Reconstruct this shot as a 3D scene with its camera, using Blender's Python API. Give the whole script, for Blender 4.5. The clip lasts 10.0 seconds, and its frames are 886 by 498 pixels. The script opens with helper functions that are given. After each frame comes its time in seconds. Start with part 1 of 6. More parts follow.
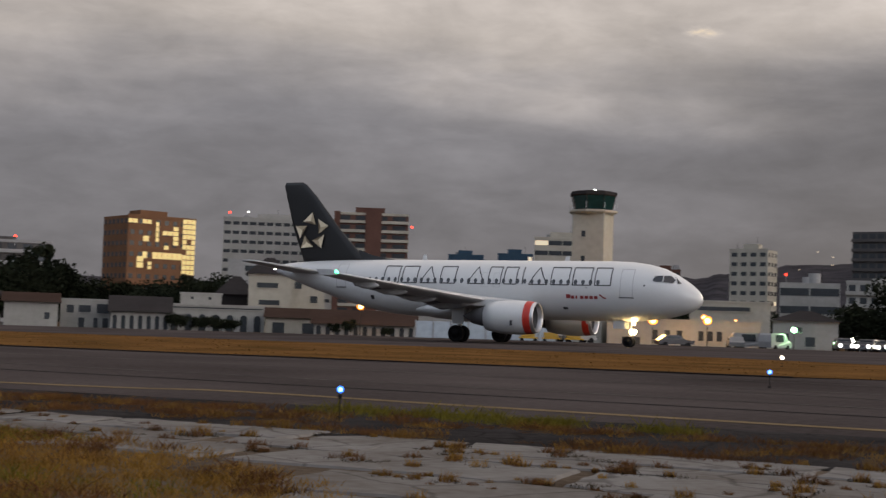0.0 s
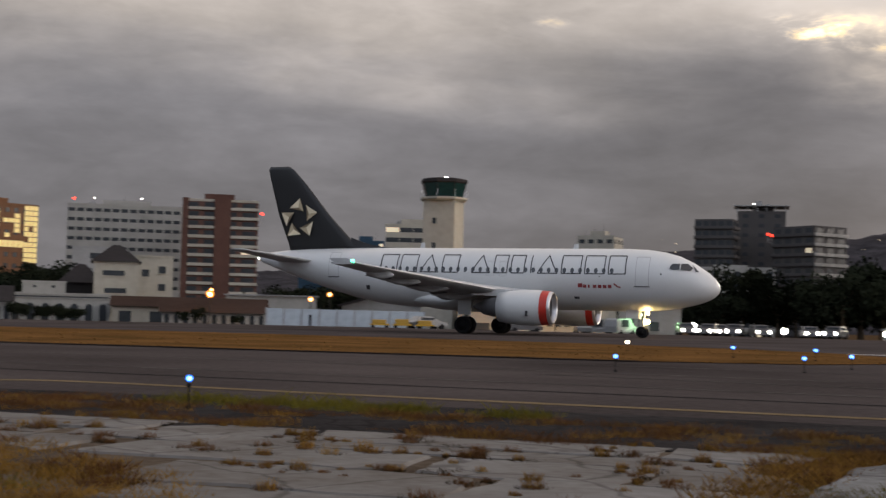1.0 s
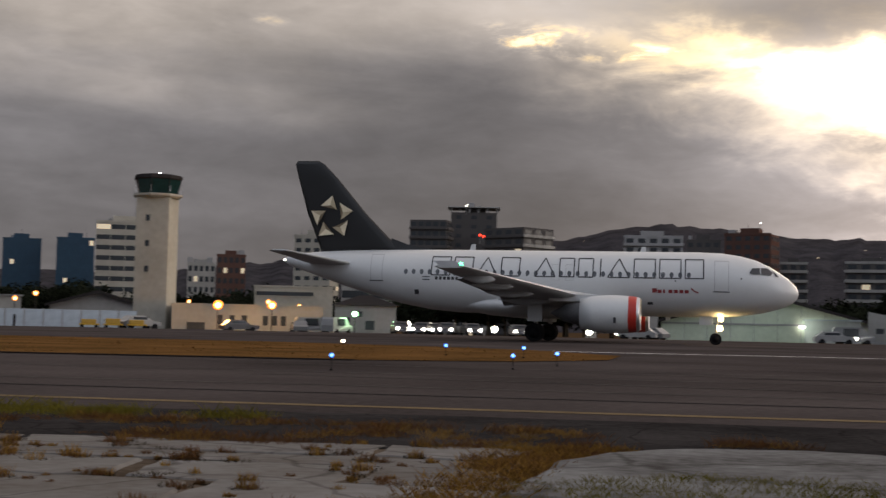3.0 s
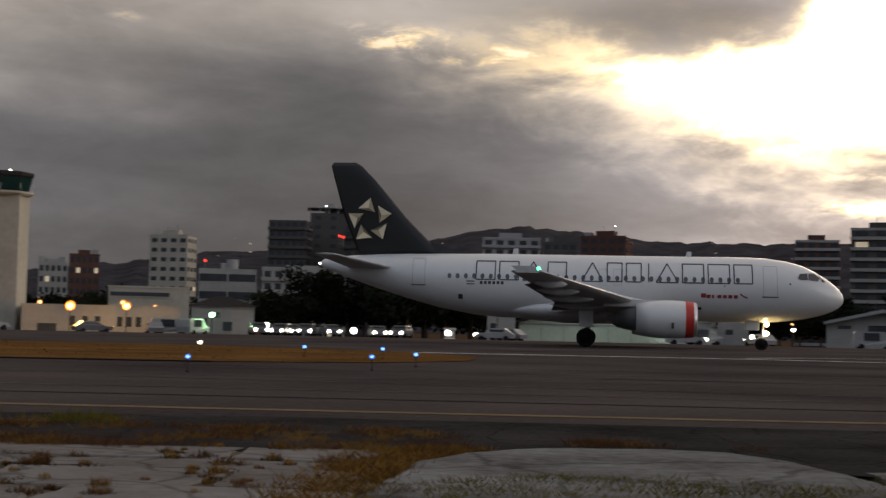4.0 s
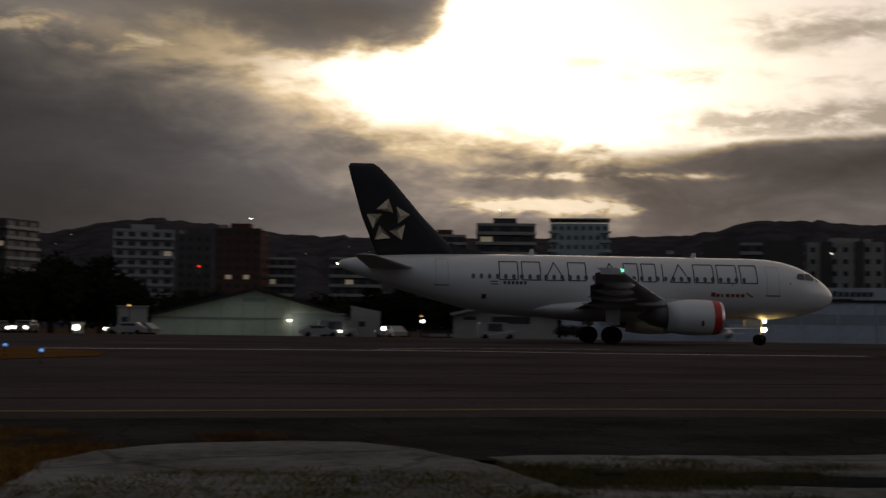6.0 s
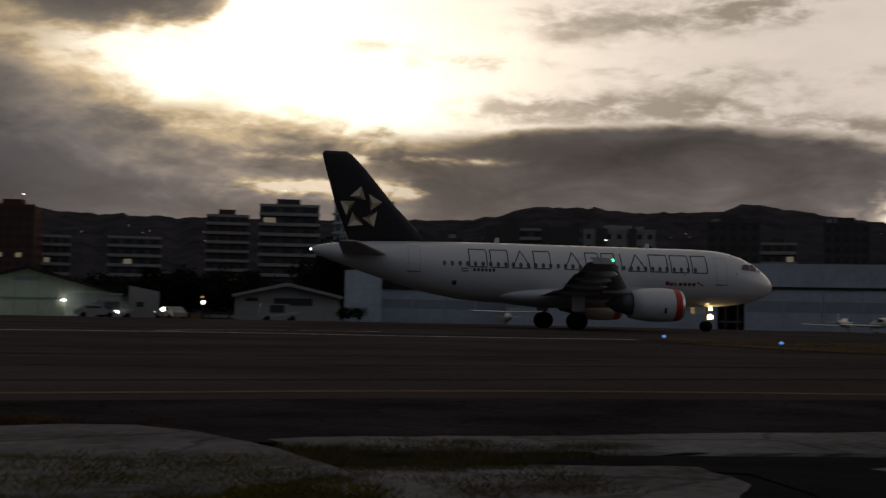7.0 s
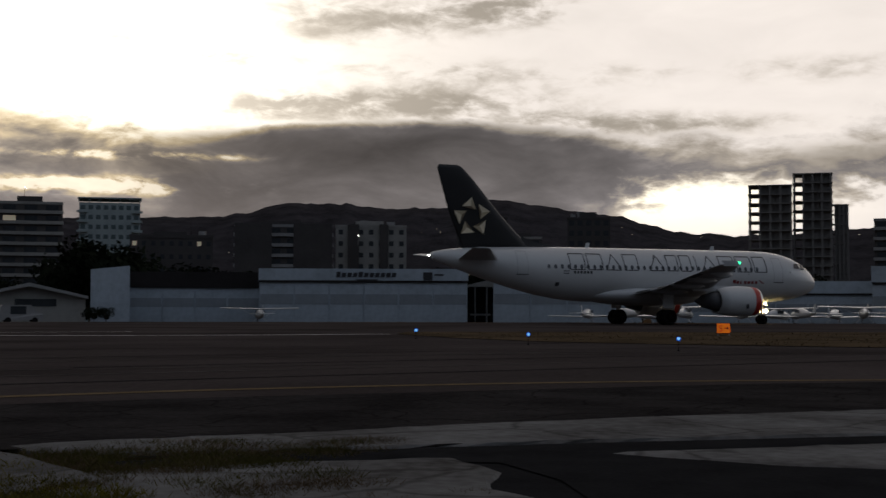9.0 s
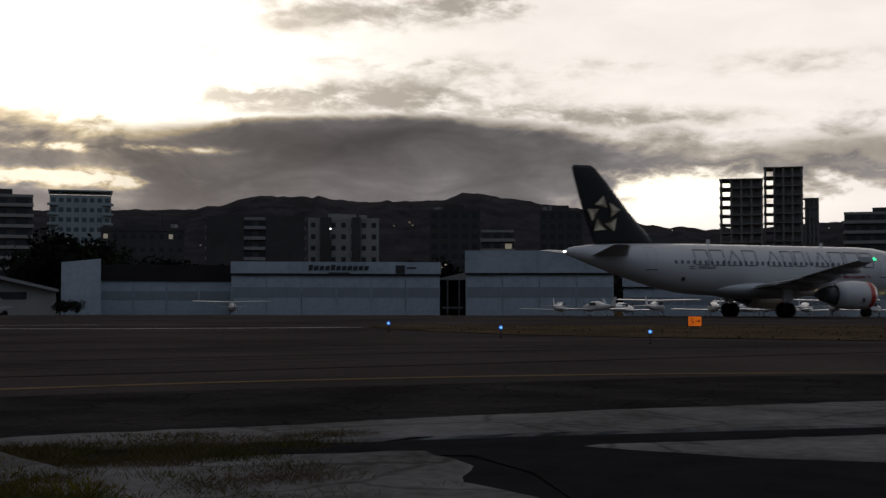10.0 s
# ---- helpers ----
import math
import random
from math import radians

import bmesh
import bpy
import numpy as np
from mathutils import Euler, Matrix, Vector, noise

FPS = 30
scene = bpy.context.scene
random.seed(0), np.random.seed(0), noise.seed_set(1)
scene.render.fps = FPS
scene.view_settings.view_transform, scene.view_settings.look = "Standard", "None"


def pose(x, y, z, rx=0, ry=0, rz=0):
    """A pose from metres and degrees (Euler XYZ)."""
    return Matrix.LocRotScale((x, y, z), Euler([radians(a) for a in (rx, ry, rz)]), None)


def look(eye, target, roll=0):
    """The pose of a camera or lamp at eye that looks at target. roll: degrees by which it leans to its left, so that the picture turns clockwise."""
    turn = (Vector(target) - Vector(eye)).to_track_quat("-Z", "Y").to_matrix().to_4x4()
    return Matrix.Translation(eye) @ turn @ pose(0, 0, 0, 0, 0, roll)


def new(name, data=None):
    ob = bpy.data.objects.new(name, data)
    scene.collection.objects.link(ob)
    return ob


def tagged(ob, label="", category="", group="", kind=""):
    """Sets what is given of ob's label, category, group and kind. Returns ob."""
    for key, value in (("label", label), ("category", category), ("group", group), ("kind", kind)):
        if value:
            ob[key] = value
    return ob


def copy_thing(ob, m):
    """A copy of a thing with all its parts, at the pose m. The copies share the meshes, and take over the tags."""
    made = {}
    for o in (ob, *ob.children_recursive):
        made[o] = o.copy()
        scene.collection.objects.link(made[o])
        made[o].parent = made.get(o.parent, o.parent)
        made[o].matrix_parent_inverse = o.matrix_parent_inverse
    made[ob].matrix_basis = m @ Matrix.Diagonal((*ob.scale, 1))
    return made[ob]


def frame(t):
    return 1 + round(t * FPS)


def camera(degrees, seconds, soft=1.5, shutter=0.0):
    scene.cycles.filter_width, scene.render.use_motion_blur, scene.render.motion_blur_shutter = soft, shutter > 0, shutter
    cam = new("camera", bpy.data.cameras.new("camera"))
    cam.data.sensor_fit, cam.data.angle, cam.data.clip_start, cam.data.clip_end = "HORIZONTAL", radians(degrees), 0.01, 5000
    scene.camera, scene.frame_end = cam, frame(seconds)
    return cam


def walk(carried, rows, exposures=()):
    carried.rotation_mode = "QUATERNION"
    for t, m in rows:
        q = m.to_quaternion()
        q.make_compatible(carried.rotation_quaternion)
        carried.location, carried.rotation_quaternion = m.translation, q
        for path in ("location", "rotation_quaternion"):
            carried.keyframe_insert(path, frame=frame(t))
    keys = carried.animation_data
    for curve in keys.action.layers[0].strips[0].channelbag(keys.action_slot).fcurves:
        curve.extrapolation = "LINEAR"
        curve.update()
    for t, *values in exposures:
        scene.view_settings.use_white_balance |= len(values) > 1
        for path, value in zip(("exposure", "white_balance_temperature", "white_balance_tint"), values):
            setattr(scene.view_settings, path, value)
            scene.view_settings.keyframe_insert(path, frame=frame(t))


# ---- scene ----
import functools

EYE = (0.0, 0.0, 0.981)
# seconds, bearing to the left, tilt up, lean
TURNS = [
    (0.0, -20.26, 3.32, 1.79),
    (0.5, -22.94, 3.25, 1.64),
    (1.0, -26.61, 2.94, 1.40),
    (1.5, -29.91, 2.83, 1.28),
    (2.0, -32.54, 3.08, 1.47),
    (2.5, -35.64, 3.14, 1.31),
    (4.0, -44.61, 3.35, 1.25),
    (4.5, -48.06, 3.41, 1.07),
    (5.0, -51.63, 3.46, 1.08),
    (6.5, -64.79, 2.97, 0.84),
    (7.0, -69.29, 2.70, 1.19),
    (7.5, -72.47, 3.10, 1.07),
    (8.0, -75.46, 3.04, 1.41),
    (8.5, -77.78, 3.00, 1.12),
    (9.0, -79.81, 2.65, 0.13),
    (9.5, -80.76, 2.60, 0.18),
    (10.0, -80.98, 2.36, 0.12)]
# seconds, x, y of the nose, heading
TAXI = [
    (0.0, 47.46, 78.18, -45.82),
    (0.5, 51.28, 74.01, -46.59),
    (1.0, 55.10, 69.77, -47.34),
    (1.5, 58.85, 65.45, -48.22),
    (2.0, 62.62, 61.01, -48.95),
    (2.5, 66.39, 56.51, -49.38),
    (4.0, 77.74, 42.70, -51.47),
    (4.5, 81.50, 37.81, -52.41),
    (5.0, 85.22, 32.84, -53.34),
    (6.5, 96.79, 17.69, -55.49),
    (7.0, 100.29, 12.30, -56.31),
    (7.5, 103.76, 6.67, -57.06),
    (8.0, 107.20, 0.98, -57.71),
    (8.5, 110.64, -4.73, -58.13),
    (9.0, 114.07, -10.36, -58.44),
    (9.5, 117.49, -16.06, -58.91),
    (10.0, 120.91, -21.83, -58.64)]


def aim(yaw, tilt):
    a, e = radians(yaw), radians(tilt)
    return Vector((-math.sin(a) * math.cos(e), math.cos(a) * math.cos(e), math.sin(e)))


cam = camera(36.43, 10.0, soft=1.4, shutter=0.5)
walk(cam, [(t, look(EYE, Vector(EYE) + aim(a, e) * 50, r)) for t, a, e, r in TURNS],
     exposures=[(0, 0.0, 6950, 11), (1.0, 0.0, 6950, 11), (2.5, -0.1, 7150, 12), (4.0, -0.6, 7100, 11), (4.5, -0.85, 7100, 11), (5.0, -1.15, 7100, 11), (6.5, -2.35, 7400, 13),
                (7.0, -2.3, 7100, 12), (7.5, -2.15, 6800, 11), (8.5, -1.92, 6600, 9), (10, -1.78, 6450, 9)])


# ---- sky and light ----
def sky():
    world = bpy.data.worlds.new("dusk_sky")
    scene.world = world
    world.use_nodes = True
    nt = world.node_tree
    nt.nodes.clear()
    N, L = nt.nodes.new, nt.links.new

    def math_(op, a, b=None, c=None, clamp=False):
        n = N("ShaderNodeMath")
        n.operation, n.use_clamp = op, clamp
        for i, v in enumerate((a, b, c)):
            if v is None:
                continue
            if isinstance(v, (int, float)):
                n.inputs[i].default_value = v
            else:
                L(v, n.inputs[i])
        return n.outputs[0]

    def smooth(x, a, b):
        n = N("ShaderNodeMapRange")
        n.interpolation_type = "SMOOTHSTEP"
        n.inputs[1].default_value, n.inputs[2].default_value = a, b
        L(x, n.inputs[0])
        return n.outputs[0]

    def curve(x, lo, hi, pts, ylo, yhi):
        """A piecewise curve over lo..hi with values ylo..yhi."""
        n = N("ShaderNodeFloatCurve")
        r = N("ShaderNodeMapRange")
        r.inputs[1].default_value, r.inputs[2].default_value = lo, hi
        L(x, r.inputs[0])
        c = n.mapping.curves[0]
        q = [((p - lo) / (hi - lo), (v - ylo) / (yhi - ylo)) for p, v in pts]
        c.points[0].location, c.points[1].location = q[0], q[-1]
        for p in q[1:-1]:
            c.points.new(*p)
        n.mapping.update()
        L(r.outputs[0], n.inputs[1])
        return math_("MULTIPLY_ADD", n.outputs[0], yhi - ylo, ylo)

    def noise_(vec, scale, detail, rough=0.55, dist=0.0):
        n = N("ShaderNodeTexNoise")
        n.inputs["Scale"].default_value, n.inputs["Detail"].default_value = scale, detail
        n.inputs["Roughness"].default_value, n.inputs["Distortion"].default_value = rough, dist
        L(vec, n.inputs["Vector"])
        return n.outputs["Fac"]

    def mix(f, a, b):
        n = N("ShaderNodeMix")
        n.data_type = "RGBA"
        if isinstance(f, (int, float)):
            n.inputs[0].default_value = f
        else:
            L(f, n.inputs[0])
        for i, v in ((6, a), (7, b)):
            if isinstance(v, tuple):
                n.inputs[i].default_value = (*v, 1)
            else:
                L(v, n.inputs[i])
        return n.outputs[2]

    tc = N("ShaderNodeTexCoord")
    sep = N("ShaderNodeSeparateXYZ")
    L(tc.outputs["Generated"], sep.inputs[0])
    x, y, z = sep.outputs
    # bearing to the right of north in degrees, height in degrees
    az = math_("MULTIPLY", math_("ARCTAN2", x, y), 57.2958)
    el = math_("MULTIPLY", math_("ARCSINE", z), 57.2958)

    def plane(u, v):
        com = N("ShaderNodeCombineXYZ")
        L(math_("MULTIPLY", az, u), com.inputs[0])
        L(math_("MULTIPLY", el, v), com.inputs[1])
        return com.outputs[0]

    def even(n):
        return math_("SUBTRACT", n, 0.5)

    def mul(*v):
        return functools.reduce(lambda p, q: math_("MULTIPLY", p, q), v)

    def add_(*v):
        return functools.reduce(lambda p, q: math_("ADD", p, q), v)

    def inv(v):
        return math_("SUBTRACT", 1.0, v)

    def cloud(a0, e0, wa, we, amp=1.0):
        """A soft lens of cloud or light round one bearing and height."""
        dx = math_("DIVIDE", math_("SUBTRACT", az, a0), wa)
        dy = math_("DIVIDE", math_("SUBTRACT", el, e0), we)
        return math_("MULTIPLY", math_("EXPONENT", math_("MULTIPLY", add_(mul(dx, dx), mul(dy, dy)), -1.0)), amp)

    p = plane(0.1, 0.24)
    n_str = even(noise_(plane(0.06, 0.30), 1.1, 5, 0.5, 0.25))
    n_big = even(noise_(p, 0.7, 4, 0.5, 0.2))
    n_mid = even(noise_(p, 2.2, 8, 0.58, 0.45))
    n_fine = even(noise_(p, 6.0, 8, 0.62, 0.3))
    puff = add_(mul(n_mid, 5.5), mul(n_fine, smooth(az, 50, 66), 1.6), mul(n_fine, 2.0))
    # brightness is built in stops; first the overcast deck: dark low down, lighter higher up
    deck_t = add_(el, mul(n_big, 5.0), mul(n_str, 5.0))
    deck = curve(deck_t, -10, 40, [(-10, -2.5), (2, -2.5), (5.5, -2.4), (8, -2.2), (10, -1.7), (12, -1.2), (14.5, -0.9), (20, -0.6), (40, -0.4)], -4, 0)
    west = curve(az, 0, 130, [(0, 0.0), (28, 0.0), (38, -0.35), (45, 0.0), (51, 0.85), (56, 1.55), (60, 1.75), (66, 1.3), (72, 1.0), (84, 1.0), (90, 1.4), (130, 1.2)], -1, 2)
    deck = add_(deck, mul(west, inv(mul(smooth(el, 9.3, 12.0), 0.70))))
    deck = add_(deck, mul(inv(smooth(el, 4.4, 6.4)), smooth(az, 58, 66), 0.55), cloud(54.0, 12.9, 6.0, 1.4, -1.1), cloud(41.0, 12.8, 5.0, 1.6, 0.6), cloud(78.0, 7.0, 9.0, 0.8, -0.45))
    deck = add_(deck, mul(n_mid, 0.9), mul(n_fine, 0.35), mul(n_str, 0.8), mul(n_mid, smooth(az, 48, 62), 1.2))
    # the clear, bright part of the sky beyond the deck's edge
    low = curve(az, 30, 130, [(30, 15.0), (40, 13.2), (44.5, 11.7), (47.7, 10.9), (51.7, 9.95), (54.4, 8.8), (55.7, 7.9), (57.2, 7.3), (60, 7.2), (64.4, 7.0), (66.6, 6.8), (70.5, 7.3), (74.2, 7.75), (79.4, 7.85), (83.7, 7.5), (87.4, 6.85), (90, 6.3), (93.5, 6.0), (130, 5.5)], 0, 20)
    top = curve(az, 30, 130, [(30, 10.5), (42, 11.8), (47.3, 12.2), (51, 12.0), (55, 11.9), (58.2, 12.2), (59.4, 13.0), (60.6, 15), (63, 19), (68, 24), (130, 24)], 0, 50)
    ragged = curve(az, 30, 130, [(30, 0.7), (60, 0.7), (67, 0.4), (74, 0.13), (84, 0.15), (92, 0.6), (130, 0.8)], 0, 1)
    over = math_("SUBTRACT", el, low)
    under_top = math_("SUBTRACT", top, el)
    a = smooth(math_("DIVIDE", add_(over, mul(puff, ragged)), ragged), -1.3, 3.0)
    b = smooth(math_("SUBTRACT", under_top, mul(puff, 0.8)), -0.7, 1.5)
    gap = mul(a, b)
    # a torn hole in the deck, and clear sky again under the thin far end of the bank
    torn = add_(cloud(42.0, 12.15, 3.0, 0.6, 1.2), cloud(46.5, 11.5, 3.0, 0.5, 0.9), cloud(31.0, 12.6, 1.0, 0.3, 0.35))
    gap = math_("MAXIMUM", gap, mul(smooth(mul(torn, add_(mul(n_mid, 5.0), mul(n_fine, 4.0), 0.9)), 0.10, 1.2), 0.58))
    under = curve(az, 30, 130, [(30, 0), (83, 0.5), (86, 3.4), (88, 5.2), (90, 5.6), (93, 5.5), (97, 5.2), (130, 4.8)], 0, 20)
    gap = math_("MAXIMUM", gap, mul(smooth(math_("SUBTRACT", under, add_(el, mul(puff, 0.9))), -0.6, 0.9), smooth(az, 83, 88)))
    # thin parts of the deck let the light through
    halo = mul(smooth(add_(over, mul(puff, 1.1)), -3.6, 0.6), smooth(add_(under_top, mul(puff, -0.8)), -2.2, 0.6),
               curve(az, 30, 130, [(30, 0.0), (38, 0.15), (46, 0.7), (54, 1), (66, 0.9), (72, 0.2), (82, 0.12), (90, 0.25), (130, 0.5)], 0, 1))
    slit = add_(cloud(66.0, 6.45, 6.0, 0.22, 0.9), cloud(66.5, 5.15, 5.0, 0.45, 1.0), cloud(62.5, 5.2, 2.0, 0.3, 0.6), cloud(91.0, 4.2, 5.0, 0.6, 0.7))
    slit = mul(smooth(mul(slit, add_(mul(n_mid, 6.0), mul(n_fine, 5.0), 0.75)), 0.05, 1.1), 0.72)
    gap = math_("MAXIMUM", gap, slit)
    glow = cloud(62.5, 10.0, 12.0, 6.5)
    rim = cloud(90.5, 4.7, 4.5, 1.1)
    clear = add_(math_("MULTIPLY_ADD", glow, 1.4, 1.72), mul(rim, 0.9))
    # loose brown-grey clouds adrift in the clear part
    drift = add_(cloud(72.8, 8.7, 3.4, 0.6, 0.9), cloud(79.5, 8.75, 5.5, 0.75, 1.1), cloud(88, 7.85, 6.0, 0.5, 1.0), cloud(70.0, 10.55, 3.0, 0.4, 0.8), cloud(76.0, 12.3, 5.0, 1.1, 0.75), cloud(82.4, 12.8, 3.0, 0.8, 1.1),
                 cloud(77.5, 10.3, 4.5, 0.45, 0.4), cloud(58.6, 8.3, 2.2, 0.4, 0.9), cloud(66.3, 11.2, 2.6, 0.4, 0.6), cloud(98.5, 6.4, 4.0, 0.7, 0.9), cloud(97.5, 9.9, 5.0, 0.7, 0.35), cloud(70, 7.3, 4.5, 0.6, 0.7), cloud(85, 10.0, 9, 0.6, 0.4))
    drift = smooth(mul(drift, add_(mul(n_mid, 4.2), mul(n_fine, 4.0), 0.85)), 0.05, 1.45)
    bright = add_(clear, mul(n_str, 0.35), mul(n_mid, 0.35), mul(drift, inv(mul(glow, 0.3)), -1.3))
    shade = add_(deck, mul(halo, 1.15))
    stops = add_(shade, mul(gap, math_("SUBTRACT", bright, shade)))
    level = math_("POWER", 2.0, stops)
    # tints: cool grey deck, tan where light seeps through, cream where it is clear
    cool = mix(smooth(deck_t, 7.5, 13.0), (0.97, 0.97, 1.09), (1.0, 0.935, 0.91))
    cool = mix(smooth(az, 46, 66), cool, (1.0, 0.91, 0.93))
    tan_ = mix(smooth(az, 70, 82), (1.0, 0.80, 0.53), (1.0, 0.87, 0.74))
    cream = mix(glow, (1.0, 0.91, 0.85), (1.0, 0.93, 0.74))
    cream = mix(rim, cream, (1.0, 0.90, 0.68))
    cream = mix(mul(drift, 0.8), cream, (1.0, 0.87, 0.72))
    tint = mix(mul(halo, 0.62), cool, tan_)
    tint = mix(smooth(gap, 0.0, 0.45), tint, tan_)
    tint = mix(smooth(gap, 0.35, 0.95), tint, cream)
    # the eastern half of the sky is bluer
    off = math_("ABSOLUTE", math_("SUBTRACT", az, 63))
    off = math_("MINIMUM", off, math_("SUBTRACT", 360, off))
    tint = mix(smooth(off, 75, 140), tint, (0.86, 1.0, 1.27))
    scaled = N("ShaderNodeVectorMath")
    scaled.operation = "SCALE"
    L(tint, scaled.inputs[0])
    L(level, scaled.inputs["Scale"])
    c = scaled.outputs[0]
    # the blue hour behind the clouds
    ns = N("ShaderNodeTexSky")
    ns.sky_type, ns.sun_disc = "NISHITA", False
    ns.sun_elevation, ns.sun_rotation = radians(6), radians(63)
    add = N("ShaderNodeMix")
    add.data_type, add.blend_type = "RGBA", "ADD"
    add.inputs[0].default_value = 0.002
    L(c, add.inputs[6])
    L(ns.outputs[0], add.inputs[7])
    bg = N("ShaderNodeBackground")
    bg.inputs[1].default_value = 1.0
    L(add.outputs[2], bg.inputs[0])
    out = N("ShaderNodeOutputWorld")
    L(bg.outputs[0], out.inputs[0])


sky()
sun = new("sun", bpy.data.lights.new("sun", "SUN"))
sun.data.energy, sun.data.angle, sun.data.color = 0.3, radians(16), (1.0, 0.88, 0.72)
sun.matrix_world = look(aim(-63, 9) * 100, (0, 0, 0))


# ---- materials ----
def paint(name, colour, rough=0.6, metal=0.0, vary=0.15, scale=1.5, fine=25.0, bump=0.0, tint=None, per_piece=0.0, coat=0.0, cracks=0.0):
    """A procedural surface: two scales of stain and grain, a little relief."""
    m = bpy.data.materials.new(name)
    m.use_nodes = True
    nt = m.node_tree
    N, L = nt.nodes.new, nt.links.new
    b = nt.nodes["Principled BSDF"]
    b.inputs["Roughness"].default_value, b.inputs["Metallic"].default_value = rough, metal
    b.inputs["Coat Weight"].default_value = coat
    b.inputs["Specular IOR Level"].default_value = 0.0 if rough >= 0.8 else 0.4
    tc = N("ShaderNodeTexCoord")
    n1, n2 = N("ShaderNodeTexNoise"), N("ShaderNodeTexNoise")
    for n, s, d in ((n1, scale, 5), (n2, fine, 6)):
        n.inputs["Scale"].default_value, n.inputs["Detail"].default_value = s, d
        L(tc.outputs["Object"], n.inputs["Vector"])
    add = N("ShaderNodeMath")
    add.operation = "MULTIPLY_ADD"
    L(n2.outputs["Fac"], add.inputs[0])
    add.inputs[1].default_value = 0.6
    L(n1.outputs["Fac"], add.inputs[2])
    f = add.outputs[0]
    if per_piece:
        oi = N("ShaderNodeObjectInfo")
        a2 = N("ShaderNodeMath")
        a2.operation = "MULTIPLY_ADD"
        L(oi.outputs["Random"], a2.inputs[0])
        a2.inputs[1].default_value = per_piece
        L(f, a2.inputs[2])
        f = a2.outputs[0]
    r = N("ShaderNodeMapRange")
    r.inputs[1].default_value, r.inputs[2].default_value = 0.5, 1.1 + per_piece
    L(f, r.inputs[0])
    mx = N("ShaderNodeMix")
    mx.data_type = "RGBA"
    dark = tuple(c * (1 - vary) for c in (tint or colour))
    lite = tuple(min(1, c * (1 + vary)) for c in colour)
    mx.inputs[6].default_value, mx.inputs[7].default_value = (*dark, 1), (*lite, 1)
    L(r.outputs[0], mx.inputs[0])
    out = mx.outputs[2]
    if cracks:
        # thin wandering cracks filled with dirt
        wob = N("ShaderNodeVectorMath")
        wob.operation = "MULTIPLY_ADD"
        L(n1.outputs["Color"], wob.inputs[0])
        wob.inputs[1].default_value = (0.8, 0.8, 0.8)
        L(tc.outputs["Object"], wob.inputs[2])
        vo = N("ShaderNodeTexVoronoi")
        vo.feature = "DISTANCE_TO_EDGE"
        vo.inputs["Scale"].default_value = cracks
        L(wob.outputs[0], vo.inputs["Vector"])
        cr = N("ShaderNodeMapRange")
        cr.inputs[1].default_value, cr.inputs[2].default_value = 0.006, 0.022
        cr.inputs[3].default_value, cr.inputs[4].default_value = 0.45, 0.0
        L(vo.outputs["Distance"], cr.inputs[0])
        m2 = N("ShaderNodeMix")
        m2.data_type = "RGBA"
        m2.inputs[7].default_value = (colour[0] * 0.2, colour[1] * 0.18, colour[2] * 0.16, 1)
        L(cr.outputs[0], m2.inputs[0])
        L(out, m2.inputs[6])
        out = m2.outputs[2]
    L(out, b.inputs["Base Color"])
    if bump:
        bp = N("ShaderNodeBump")
        bp.inputs["Strength"].default_value, bp.inputs["Distance"].default_value = min(1, bump * 10), bump
        L(n2.outputs["Fac"], bp.inputs["Height"])
        L(bp.outputs[0], b.inputs["Normal"])
    return m


def lit(name, colour, power):
    m = bpy.data.materials.new(name)
    m.use_nodes = True
    b = m.node_tree.nodes["Principled BSDF"]
    b.inputs["Base Color"].default_value = (*colour, 1)
    b.inputs["Emission Color"].default_value = (*colour, 1)
    b.inputs["Emission Strength"].default_value = power
    return m


ASPHALT = paint("asphalt", (0.0560, 0.0475, 0.0455), 0.85, vary=0.46, scale=0.14, fine=7, bump=0.012)
ASPHALT_OLD = paint("worn_asphalt", (0.0280, 0.0258, 0.0255), 0.9, vary=0.55, scale=0.8, fine=14, bump=0.015, cracks=0.9)
TAR = paint("tar", (0.0190, 0.0190, 0.0200), 0.8, vary=0.3, scale=2, fine=30, bump=0.01)
CONCRETE = paint("weathered_concrete", (0.155, 0.15, 0.146), 0.9, vary=0.2, scale=0.9, fine=9, bump=0.012, per_piece=0.25, tint=(0.095, 0.08, 0.066), cracks=0.7)
SLAB = paint("smooth_concrete", (0.14, 0.14, 0.14), 0.88, vary=0.3, scale=0.9, fine=9, bump=0.014, tint=(0.078, 0.073, 0.069), cracks=0.55)
SOIL = paint("dry_soil", (0.060, 0.038, 0.021), 0.95, vary=0.4, scale=0.5, fine=8, bump=0.02)
DRYTURF = paint("dry_turf", (0.110, 0.055, 0.020), 0.95, vary=0.4, scale=0.3, fine=5, bump=0.03, tint=(0.075, 0.046, 0.018))
STRAW = paint("straw", (0.20, 0.112, 0.026), 0.9, vary=0.45, scale=0.6, fine=6)
VERGESTRAW = paint("verge_straw", (0.135, 0.070, 0.022), 0.9, vary=0.45, scale=0.6, fine=6)
RUSTWEED = paint("rust_weed", (0.10, 0.048, 0.02), 0.9, vary=0.45, scale=0.8, fine=6)
OLIVEWEED = paint("olive_weed", (0.075, 0.068, 0.022), 0.9, vary=0.45, scale=0.8, fine=6)
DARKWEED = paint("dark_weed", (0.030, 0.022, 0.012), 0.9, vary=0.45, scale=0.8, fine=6)
